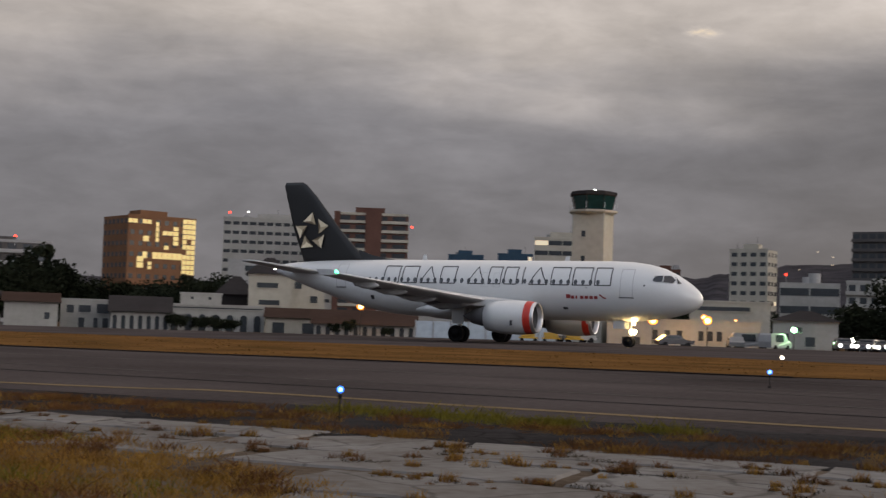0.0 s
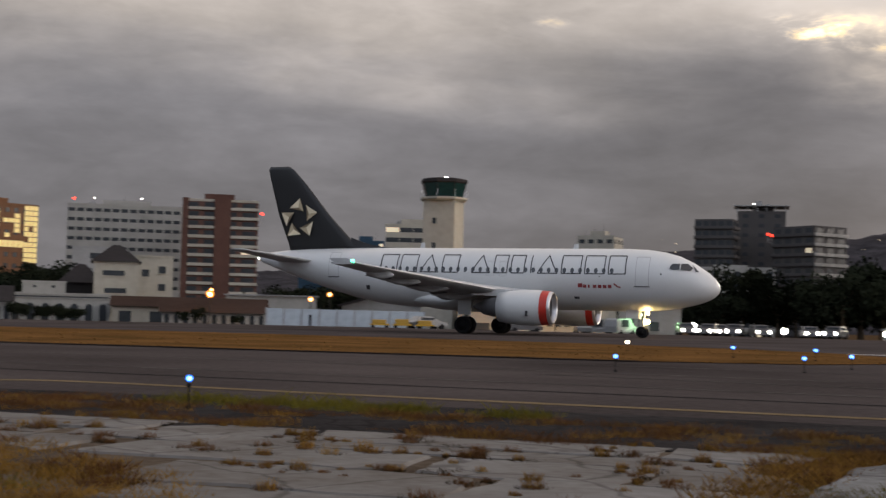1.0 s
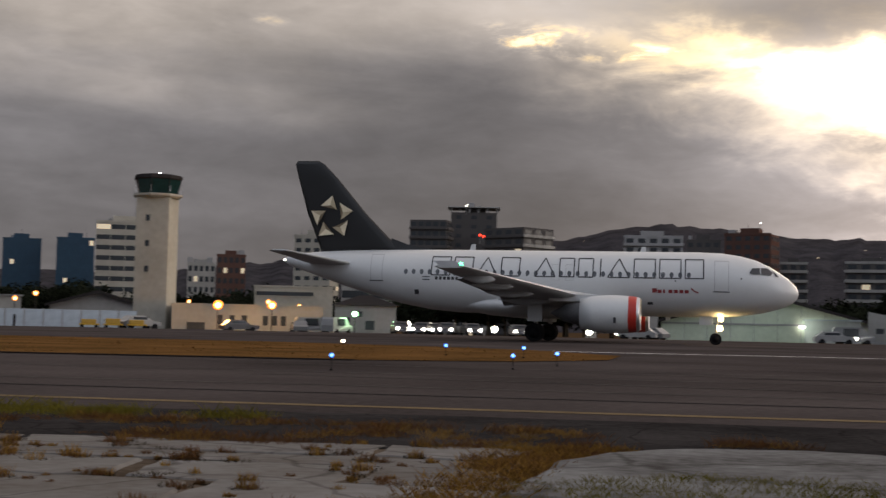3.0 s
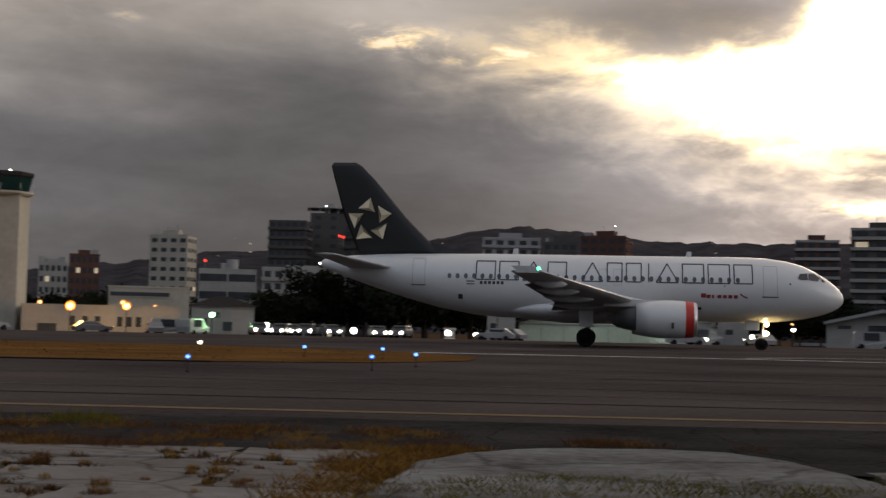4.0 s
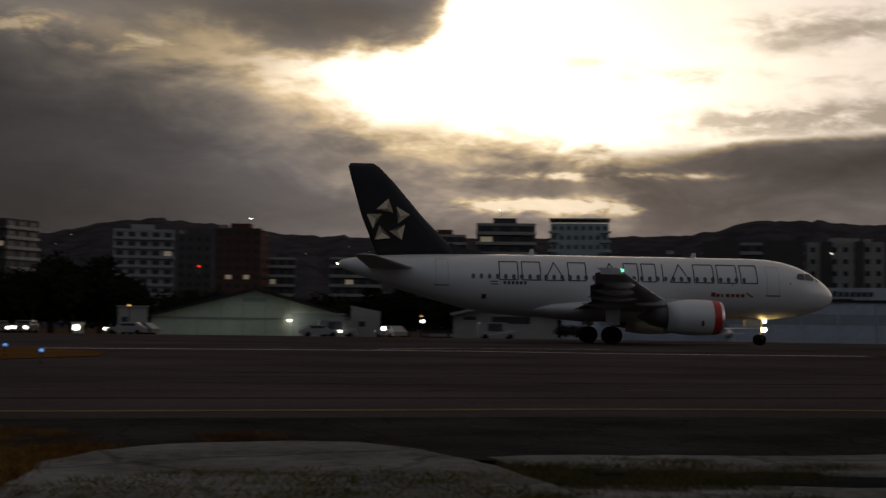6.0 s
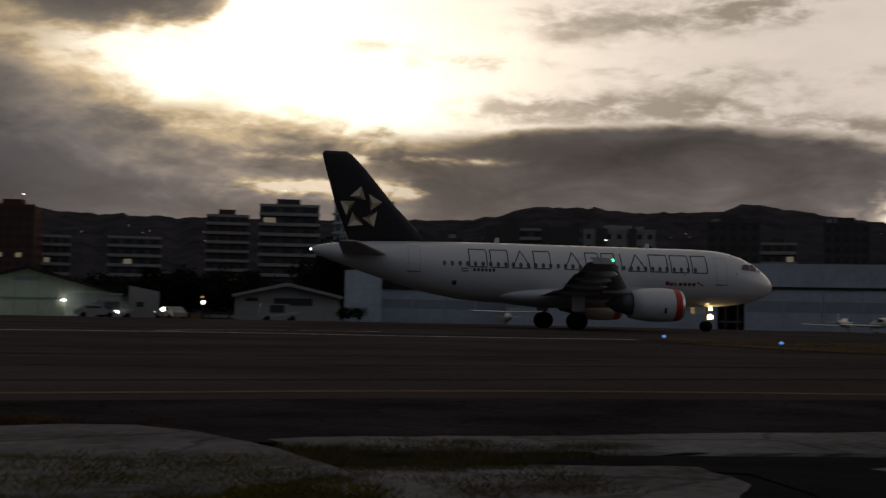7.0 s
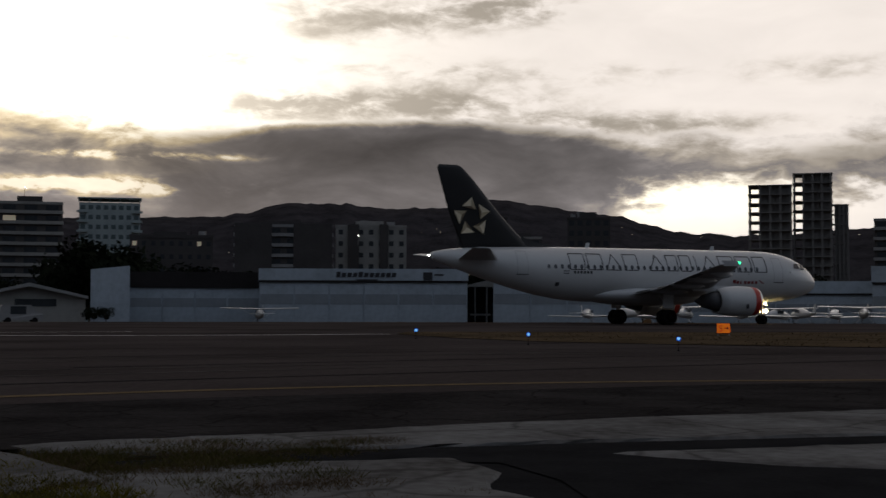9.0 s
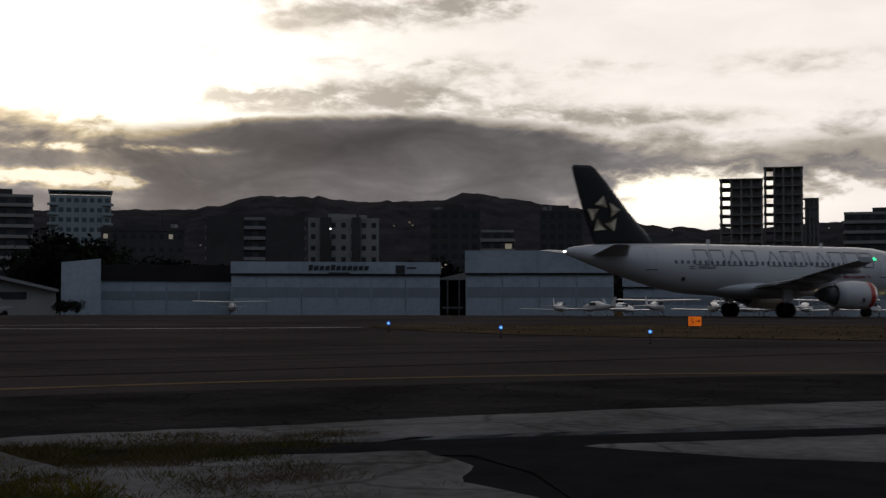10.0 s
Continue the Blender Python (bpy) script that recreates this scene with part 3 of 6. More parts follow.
        leg = part("main_leg", tube((-16.1, gy, 0.58), (-15.9, gy, 2.75), 0.13, 0.16, 12), STEEL, jet, smooth=True)
        part("drag_brace", tube((-16.1, gy, 1.0), (-16.0, gy - side * 1.3, 2.4), 0.07), STEEL, jet)
        part("leg_door", cube(-16.55, -15.65, gy + side * 0.22, gy + side * 0.28, 1.25, 2.6, 0.02), WHITE, jet)
        part("axle", tube((-16.11, gy - 0.5, 0.58), (-16.11, gy + 0.5, 0.58), 0.07), STEEL, jet)
    # fin with dorsal fillet
    fin = [(25.4, 5.7, 0.07, 5.5), (25.85, 5.4, 0.075, 6.0), (28.05, 4.1, 0.075, 8.2), (30.1, 2.75, 0.075, 10.6), (31.05, 2.05, 0.075, 11.55), (31.45, 1.5, 0.05, 11.78)]
    part("tail_fin", loft([[Vector((p.x, p.z, zz)) for p in foil(le, c, t, 0, 0, 16)] for le, c, t, zz in fin]), BLACK, jet, "black tail fin", True)
    part("fin_fillet", loft([[Vector((-a, y, z)) for y, z in ((0.16, 5.55), (0.02, zt), (-0.02, zt), (-0.16, 5.55))] for a, zt in ((22.8, 5.84), (24.0, 5.96), (25.2, 6.2), (26.3, 6.6))]), BLACK, jet)
    # five-pointed emblem: a ring of folded triangles
    for side in (-1, 1):
        flat = lambda s, z: Vector((-s, side * (0.24 - (z - 7.6) * 0.022), z))
        for k in range(5):
            a = k * math.tau / 5
            c = Vector((30.4, 7.92))
            turn = lambda x, z: Vector((c.x - (x * math.cos(a) + z * math.sin(a)), c.y + z * math.cos(a) - x * math.sin(a)))
            tip, left, right, fold = turn(0.0, 1.52), turn(-0.80, 0.80), turn(0.32, 0.56), turn(-0.12, 0.84)
            for tri, m in (((tip, left, fold), GOLD), ((tip, fold, right), GOLD2), ((left, right, fold), GOLD3)):
                bm = bmesh.new()
                bm.faces.new([bm.verts.new(flat(*w)) for w in tri])
                part("emblem_facet", bm, m, jet)
    # cabin windows on shared meshes
    bm = bmesh.new()
    vs = [bm.verts.new((0.13 * math.cos(t * math.tau / 12), 0, 0.18 * math.sin(t * math.tau / 12))) for t in range(12)]
    f = bm.faces.new(vs)
    r = bmesh.ops.extrude_face_region(bm, geom=[f])
    for v in r["geom"]:
        if isinstance(v, bmesh.types.BMVert):
            v.co.y += 0.02
    first = part("cabin_window", bm, PORTHOLE, jet)
    mesh = first.data
    bpy.data.objects.remove(first)
    for side in (-1, 1):
        for k in range(35):
            s = 6.75 + k * 0.533
            p = skin(s, 4.33, side, 0.0)
            piece("cabin_window", mesh, jet, Matrix.Translation(p) @ Matrix.Rotation(side * 0.27, 4, "X") @ Matrix.Translation((0, -0.01, 0)))
        # doors: seams and sill
        for s, z0, z1, w in ((4.75, 3.35, 5.25, 0.85), (26.9, 3.75, 5.45, 0.8)):
            bm = bmesh.new()
            stroke(bm, [(s - w / 2, z0), (s - w / 2, z1), (s + w / 2, z1), (s + w / 2, z0), (s - w / 2, z0)], 0.035, side)
            part("door_seam", bm, SEAM, jet)
            bm = bmesh.new()
            stroke(bm, [(s - w / 2 - 0.08, z0 - 0.03), (s + w / 2 + 0.08, z0 - 0.03)], 0.06, side, 0.02)
            part("door_sill", bm, INK, jet)
        for s in (14.2, 15.1):
            bm = bmesh.new()
            stroke(bm, [(s - 0.25, 3.9), (s - 0.25, 4.9), (s + 0.25, 4.9), (s + 0.25, 3.9), (s - 0.25, 3.9)], 0.02, side)
            part("exit_seam", bm, SEAM, jet)
        # big outlined markings, plain shapes
        x, z0, z1, lw = 23.15, 4.12, 5.32, 0.075
        zm = (z0 + z1) / 2
        shapes = [("box", 1.25), ("box", 1.25), ("tent", 1.35), ("box", 1.2), ("dot", 0.45), ("tent", 1.35), ("box", 0.95), ("box", 0.95), ("post", 0.4), ("tent", 1.4), ("box", 1.35), ("box", 1.35), ("box", 1.15)]
        scale = 17.3 / (sum(w for _, w in shapes) + 0.28 * (len(shapes) - 1))
        for kind, w in shapes:
            w *= scale
            a, b = x, x - w
            x = b - 0.28 * scale
            if kind == "dot":
                lines = [[((a + b) / 2 + 0.05, z0 + 0.05), ((a + b) / 2 - 0.05, z0 + 0.05)]]
            elif kind == "tent":
                lines = [[(a, z0), ((a + b) / 2, z1), (b, z0), (a, z0)]]
            elif kind == "post":
                lines = [[((a + b) / 2, z1), ((a + b) / 2, z0)]]
            else:
                lines = [[(a, z0), (a, z1), (b, z1), (b, z0), (a, z0)]]
            bm = bmesh.new()
            for l in lines:
                stroke(bm, l, lw, side, 0.016)
            part("outline_marking", bm, INK, jet)
        # small red name bar and dark registration bars
        for k, (w, h) in enumerate(((0.32, 0.36), (0.26, 0.28), (0.14, 0.28), (0.26, 0.28), (0.26, 0.28), (0.26, 0.28), (0.26, 0.28))):
            s = 9.0 - k * 0.335
            bm = bmesh.new()
            stroke(bm, [(s, 3.12 + h * 0.65), (s - w * 0.95, 3.12 + h * 0.65)], h * 0.75, side)
            part("name_bar", bm, REDMARK, jet, "small red bar")
        bm = bmesh.new()
        stroke(bm, [(6.6, 3.5), (6.35, 3.3), (6.15, 3.25)], 0.09, side)
        part("bird_mark", bm, REDMARK, jet)
        for k in range(6):
            bm = bmesh.new()
            stroke(bm, [(22.9 - k * 0.27, 3.92), (22.72 - k * 0.27, 3.92)], 0.2, side)
            part("registration_bar", bm, INK, jet, "small dark bar")
        bm = bmesh.new()
        stroke(bm, [(23.75, 4.0), (23.25, 4.0)], 0.07, side)
        stroke(bm, [(23.75, 3.82), (23.25, 3.82)], 0.07, side)
        part("flag_mark", bm, INK, jet)
        # flight deck glazing, inset hatches
        for q in ([(1.62, 4.55), (1.95, 4.83), (2.35, 4.83), (2.35, 4.42), (1.75, 4.36)], [(2.42, 4.43), (2.42, 4.83), (2.9, 4.80), (3.05, 4.5), (2.85, 4.43)], [(1.25, 4.32), (1.72, 4.78), (1.55, 4.52), (1.45, 4.30)]):
            bm = bmesh.new()
            bm.faces.new([bm.verts.new(skin(s, z, side, 0.055)) for s, z in q])
            part("windscreen_pane", bm, PORT, jet)
        for s, z, w, h in ((9.3, 2.55, 0.35, 0.16), (24.3, 3.02, 0.3, 0.3), (7.6, 3.95, 0.08, 0.08), (3.6, 4.15, 0.1, 0.1)):
            bm = bmesh.new()
            stroke(bm, [(s, z), (s - w, z)], h, side)
            part("hatch", bm, INK, jet)
    # nose gear, doors and lamps
    part("nose_leg", tube((-5.07, 0, 0.4), (-4.9, 0, 2.0), 0.08, 0.1), STEEL, jet)
    part("nose_axle", tube((-5.07, -0.32, 0.38), (-5.07, 0.32, 0.38), 0.05), STEEL, jet)
    for side in (-1, 1):
        part("nose_door", cube(-6.1, -5.25, side * 0.42 - 0.02, side * 0.42 + 0.02, 1.25, 1.9, 0.015), WHITE, jet)
        part("nose_lamp", ball(0.17, (-4.80, side * 0.24, 1.06)), L_NOSE, jet, "landing lamp glow under the nose")
    # no lamp at this height: the ball imitates lamplight on the nose's underside
    part("nose_lamp", ball(0.11, (-4.72, -0.10, 1.62)), L_NOSE, jet, "landing lamp glow under the nose")
    part("tail_lamp", ball(0.07, (-33.72, 0, 5.07)), L_WHITE, jet, "white tail lamp")
    for s, z, h in ((9.5, 5.87, 0.32), (20.6, 5.87, 0.38)):
        part("blade_antenna", loft([[Vector((-(s + a), b, zz)) for a, b in ((0, 0), (0.15, 0.02), (0.4 - e, 0), (0.15, -0.02))] for zz, e in ((z - 0.05, 0), (z + h, 0.12))]), WHITE, jet)
    part("belly_antenna", cube(-8.2, -7.9, -0.02, 0.02, 1.5, 1.76), WHITE, jet)
    # wheels that roll
    rolling = []
    for s, y, r, w in [(16.11, 3.8 * a + b, 0.58, 0.2) for a in (-1, 1) for b in (-0.44, 0.44)] + [(5.07, b, 0.38, 0.1) for b in (-0.24, 0.24)]:
        n2 = 28
        prof = [(-w, r * 0.62), (-w * 1.02, r * 0.9), (-w * 0.75, r * 0.985), (0, r), (w * 0.75, r * 0.985), (w * 1.02, r * 0.9), (w, r * 0.62)]
        ring = lambda p: [[Vector((q * math.cos(k * math.tau / n2), yy, q * math.sin(k * math.tau / n2))) for k in range(n2)] for yy, q in p]
        wheel = part("wheel", loft(ring(prof), False), RUBBER, jet, "black tyre", True)
        part("rim", loft(ring([(-w * 0.9, r * 0.63), (-w * 0.6, r * 0.55), (-w * 0.7, r * 0.2), (-w * 1.0, r * 0.12), (w * 1.0, r * 0.12), (w * 0.7, r * 0.2), (w * 0.6, r * 0.55), (w * 0.9, r * 0.63)])), RUBBER, wheel, "dark metal hub", True)
        wheel.matrix_local = Matrix.Translation((-s, y, r))
        rolling.append((wheel, s, y, r))
    return jet, rolling


JET, ROLLING = airliner()


def motions():
    walk(JET, [(t, pose(x, y, 0, 0, 0, h)) for t, x, y, h in TAXI])
    ts = [r[0] for r in TAXI]
    way = [0.0]
    for a, b in zip(TAXI, TAXI[1:]):
        way.append(way[-1] + math.hypot(b[1] - a[1], b[2] - a[2]))
    for wheel, s, y, r in ROLLING:
        rate = 1.0 if r > 0.5 else 0.6
        walk(wheel, [(k / 15, Matrix.Translation((-s, y, r)) @ Matrix.Rotation(float(np.interp(k / 15, ts, way)) / 0.58 * rate, 4, "Y")) for k in range(151)])


# ---- buildings ----
def painted(name, c, **k):
    return paint(name, c, k.pop("rough", 0.85), vary=k.pop("vary", 0.18), scale=k.pop("scale", 0.15), fine=k.pop("fine", 1.5), **k)


W_WHITE = painted("white_render_wall", (0.27, 0.265, 0.25))
W_CREAM = painted("cream_render_wall", (0.33, 0.31, 0.265))
W_GREY = painted("grey_concrete_wall", (0.26, 0.26, 0.26))
W_BRICK = painted("orange_brick_wall", (0.155, 0.082, 0.048))
W_BRICK2 = painted("brown_brick_wall", (0.095, 0.052, 0.042))
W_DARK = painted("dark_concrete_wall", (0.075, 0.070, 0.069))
W_FRAME = painted("raw_concrete_frame", (0.2, 0.19, 0.18))
W_BLUE = painted("blue_glass_wall", (0.018, 0.045, 0.075), rough=0.25)
W_TEAL = painted("pale_teal_wall", (0.32, 0.37, 0.37))
W_GREEN = painted("pale_green_sheet", (0.42, 0.47, 0.38))
W_METAL = painted("grey_blue_metal_cladding", (0.36, 0.415, 0.465), rough=0.6, vary=0.26)
W_METAL2 = painted("darker_grey_metal_band", (0.24, 0.27, 0.295), rough=0.6)
ROOF_DARK = painted("dark_roof", (0.032, 0.029, 0.029))
ROOF_TILE = painted("clay_tile_roof", (0.042, 0.028, 0.023))
GLASS = paint("window_glass", (0.035, 0.04, 0.045), 0.15, vary=0.4, scale=0.4)
L_WIN3 = lit("dim_lit_glazing", (1.0, 0.85, 0.6), 0.3)
HILL = paint("wooded_hill", (0.038, 0.036, 0.040), 0.95, vary=0.5, scale=0.02, fine=0.15)


def block(name, label, b0, b1, far, top, wall, floors, cols, turn=0.0, depth=None, slabs=None, lit_some=0.06, win=(0.6, 0.5), win_mat=None, lit_mat=None, category="building", crown=True, bottom=None, side=True, piers=(), front_slabs=None):
    """A city block between two bearings, its roof at the given angle over the eye; windows and floor slabs are parts."""
    mid = (b0 + b1) / 2
    z0 = land(min(far, 700))
    w = 2 * far * math.tan(radians(abs(b1 - b0) / 2))
    h = EYE[2] + far * math.tan(radians(top)) - z0
    d = depth or w * 0.7
    t = radians(turn)
    k = abs(math.cos(t)) + (d / w) * abs(math.sin(t))
    w, d = w / k, d / k
    off = w * abs(math.sin(t)) / 2 + d * abs(math.cos(t)) / 2
    ob = thing(name, label, category, Matrix.Translation(spot(mid, far + off, z0)) @ Matrix.Rotation(radians(mid + turn), 4, "Z"))
    part("wall", cube(-w / 2, w / 2, -d / 2, d / 2, -3, h), wall, ob)
    if crown:
        part("roof_house", cube(-w * 0.22, w * 0.18, -d * 0.2, d * 0.25, h, h + min(3.2, h * 0.06)), wall, ob)
        part("parapet", cube(-w / 2 - 0.15, w / 2 + 0.15, -d / 2 - 0.15, -d / 2 + 0.15, h - 0.5, h + 0.5), slabs or wall, ob)
    for a, b, mat in piers:
        part("pier", cube(-w / 2 + a * w, -w / 2 + b * w, -d / 2 - 1.1, -d / 2 + 0.05, -3, h + 0.8), mat, ob)
    fh = h / floors
    faces = [(Matrix.Translation((0, -d / 2, 0)), w, cols)]
    if side:
        sgn = 1 if turn >= 0 else -1
        if turn:
            faces.append((Matrix.Translation((-sgn * w / 2, 0, 0)) @ Matrix.Rotation(radians(-90 * sgn), 4, "Z"), d, max(2, round(cols * d / w))))
    for k, (m, fw, cs) in enumerate(faces):
        cw = fw / cs
        if cols:
            bm = cube(-cw * win[0] / 2, cw * win[0] / 2, -0.06, 0.25, 0, fh * win[1])
            g = part("window", bm, win_mat or GLASS, ob)
            me = g.data
            bpy.data.objects.remove(g)
            l = part("window", cube(-cw * win[0] / 2, cw * win[0] / 2, -0.065, 0.25, 0, fh * win[1]), lit_mat or L_WIN3, ob)
            ml = l.data
            bpy.data.objects.remove(l)
            for i in range(floors):
                for j in range(cs):
                    z = i * fh + fh * 0.28
                    if bottom is not None and z < bottom * h:
                        continue
                    lit_it = random.random() < lit_some
                    piece("window", ml if lit_it else me, ob, m @ Matrix.Translation((-fw / 2 + (j + 0.5) * cw, 0, z)))
        if slabs:
            bm = cube(-fw / 2 - 0.3, fw / 2 + 0.3, -0.9, 0.1, 0, fh * 0.32, 0.05)
            s = part("balcony", bm, front_slabs if front_slabs and k == 0 else slabs, ob)
            ms = s.data
            bpy.data.objects.remove(s)
            for i in range(1, floors):
                if bottom is not None and i * fh < bottom * h:
                    continue
                piece("balcony", ms, ob, m @ Matrix.Translation((0, 0, i * fh - fh * 0.04)))
    return ob


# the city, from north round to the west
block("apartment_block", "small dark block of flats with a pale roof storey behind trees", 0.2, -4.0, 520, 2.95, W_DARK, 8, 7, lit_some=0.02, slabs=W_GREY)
OFFICE = block("office_block", "orange brick office block with gold sky reflected in its windows", -6.0, -9.85, 560, 4.25, W_BRICK, 11, 8, turn=28, lit_some=0.0, win=(0.5, 0.42), bottom=0.2)


def golden_panels(ob):
    """Panes of the office front in broken strips; their glow stands in for reflected sky."""
    m = ob.children[0].data
    x0, x1 = min(v.co.x for v in m.vertices), max(v.co.x for v in m.vertices)
    y, h, w = min(v.co.y for v in m.vertices), max(v.co.z for v in m.vertices), 0
    w = x1 - x0
    for a, b, c, d, g in ((0.80, 0.995, 0.52, 0.99, 1), (0.0, 0.34, 0.925, 0.965, 0), (0.40, 0.45, 0.78, 0.95, 0), (0.22, 0.40, 0.78, 0.83, 0), (0.50, 0.74, 0.84, 0.88, 0), (0.66, 0.74, 0.72, 0.92, 0), (0.46, 0.60, 0.72, 0.76, 0), (0.22, 0.80, 0.64, 0.70, 0), (0.14, 0.24, 0.56, 0.66, 0), (0.30, 0.36, 0.55, 0.62, 0), (0.46, 0.52, 0.55, 0.60, 0)):
        nx, nz = max(1, round((b - a) * w / 2.3)), max(1, round((d - c) * h / 2.1))
        for i in range(nx):
            for j in range(nz):
                if random.random() < 0.13:
                    continue
                px, pz = x0 + (a + (b - a) * i / nx) * w, h * (c + (d - c) * j / nz)
                part("golden_pane", cube(px + 0.15, px + (b - a) * w / nx - 0.1, y - 0.12, y + 0.1, pz + 0.2, pz + (d - c) * h / nz - 0.1), L_SKYGOLD, ob, "pane glowing in place of reflected gold sky")


golden_panels(OFFICE)
block("apartment_block", "white slab block of flats with rows of dark windows", -10.95, -15.9, 620, 4.32, W_WHITE, 13, 14, lit_some=0.03, win=(0.78, 0.36), bottom=0.3)
block("brick_tower", "brown brick apartment tower with curved white balconies", -15.6, -18.75, 560, 4.70, W_BRICK2, 14, 4, slabs=W_CREAM, win=(0.7, 0.5), bottom=0.15, lit_some=0.02, piers=((0.0, 0.08, W_BRICK2), (0.42, 0.64, W_BRICK2)))
block("glass_office", "dark blue glass office block", -20.5, -22.0, 800, 3.08, W_BLUE, 10, 6, lit_some=0.05, slabs=None, win_mat=W_BLUE)
block("glass_office", "dark blue glass office block", -22.6, -24.1, 780, 3.18, W_BLUE, 10, 6, lit_some=0.05, win_mat=W_BLUE)
block("apartment_block", "beige block of flats with dark window bands", -24.15, -26.5, 640, 3.92, W_CREAM, 11, 4, win=(0.95, 0.45), lit_some=0.02)
block("apartment_block", "low white distant block of flats", -27.9, -29.05, 700, 2.3, W_WHITE, 7, 5, lit_some=0.05)
block("apartment_block", "brown distant block of flats", -29.1, -30.3, 700, 2.68, W_BRICK2, 8, 5, lit_some=0.05)
block("apartment_block", "white tower of flats with brown side and lit roof edge", -32.3, -34.25, 600, 3.62, W_CREAM, 11, 4, win=(0.6, 0.42), turn=-20, lit_some=0.02)
block("office_block", "white three-storey office with dark ribbon windows", -34.35, -36.75, 260, 2.28, W_WHITE, 4, 2, win=(0.95, 0.42), lit_some=0.0, crown=False)
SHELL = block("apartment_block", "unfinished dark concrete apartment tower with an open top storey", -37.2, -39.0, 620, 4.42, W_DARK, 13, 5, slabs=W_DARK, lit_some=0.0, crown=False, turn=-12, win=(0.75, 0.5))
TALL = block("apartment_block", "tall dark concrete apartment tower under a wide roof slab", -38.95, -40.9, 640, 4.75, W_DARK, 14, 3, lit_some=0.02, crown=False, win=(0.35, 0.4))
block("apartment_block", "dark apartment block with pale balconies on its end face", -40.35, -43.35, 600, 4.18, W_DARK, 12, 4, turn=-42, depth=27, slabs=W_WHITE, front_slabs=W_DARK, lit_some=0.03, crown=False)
block("apartment_block", "low white terraced flats on the slope", -37.0, -40.5, 420, 2.35, W_WHITE, 6, 8, slabs=W_WHITE, lit_some=0.05)
block("apartment_block", "grey apartment block with open balconies", -46.3, -48.75, 560, 3.85, W_GREY, 12, 5, slabs=W_GREY, lit_some=0.03)
block("apartment_block", "dark brown apartment tower with a lit end wall", -48.9, -50.3, 600, 3.7, W_DARK, 12, 4, lit_some=0.02)
block("brick_tower", "brown brick apartment tower with a roof hut", -50.45, -52.7, 540, 4.0, W_BRICK2, 13, 5, lit_some=0.03, turn=-15)
block("apartment_block", "white-banded block of flats", -52.7, -53.8, 560, 2.8, W_DARK, 9, 3, slabs=W_WHITE, lit_some=0.03)
block("apartment_block", "white-banded block of flats behind the hangars", -55.3, -57.45, 560, 2.85, W_DARK, 9, 4, slabs=W_WHITE, lit_some=0.03)
block("apartment_block", "brown apartment tower with shaded balconies", -59.3, -61.05, 560, 3.88, W_BRICK2, 12, 4, slabs=W_GREY, lit_some=0.02)
STRIPED = block("striped_tower", "apartment tower with white balcony stripes", -61.5, -64.0, 520, 4.38, W_DARK, 12, 3, slabs=W_WHITE, lit_some=0.02)
TEAL = block("teal_tower", "pale teal apartment tower under a flat roof frame", -64.65, -67.1, 560, 4.45, W_TEAL, 13, 8, win=(0.6, 0.45), lit_some=0.0, crown=False, win_mat=paint("teal_window_glass", (0.10, 0.135, 0.14), 0.2, vary=0.4, scale=0.4))
block("apartment_block", "dark low block with a row of lit windows", -66.7, -70.1, 400, 3.1, W_DARK, 7, 9, lit_some=0.02, win=(0.45, 0.35))
block("apartment_block", "dark block of flats with white balcony ends", -71.0, -75.1, 480, 3.6, W_DARK, 10, 6, slabs=W_GREY, lit_some=0.03, piers=((0.0, 0.38, W_DARK), (0.6, 1.0, W_DARK)))
block("apartment_block", "white and dark twin block of flats with square windows", -75.25, -78.25, 520, 3.6, W_WHITE, 9, 7, win=(0.45, 0.42), lit_some=0.04, piers=((0.17, 0.33, W_DARK), (0.62, 0.74, W_DARK)))
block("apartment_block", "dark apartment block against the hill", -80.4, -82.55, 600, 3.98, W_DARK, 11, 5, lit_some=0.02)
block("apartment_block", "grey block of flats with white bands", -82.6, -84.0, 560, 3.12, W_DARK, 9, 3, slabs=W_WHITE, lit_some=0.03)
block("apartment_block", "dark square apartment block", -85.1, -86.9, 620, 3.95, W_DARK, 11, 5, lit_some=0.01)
block("apartment_block", "dark apartment block with balconies on the hill", -97.6, -101.5, 560, 3.75, W_DARK, 11, 7, slabs=W_GREY, lit_some=0.02)


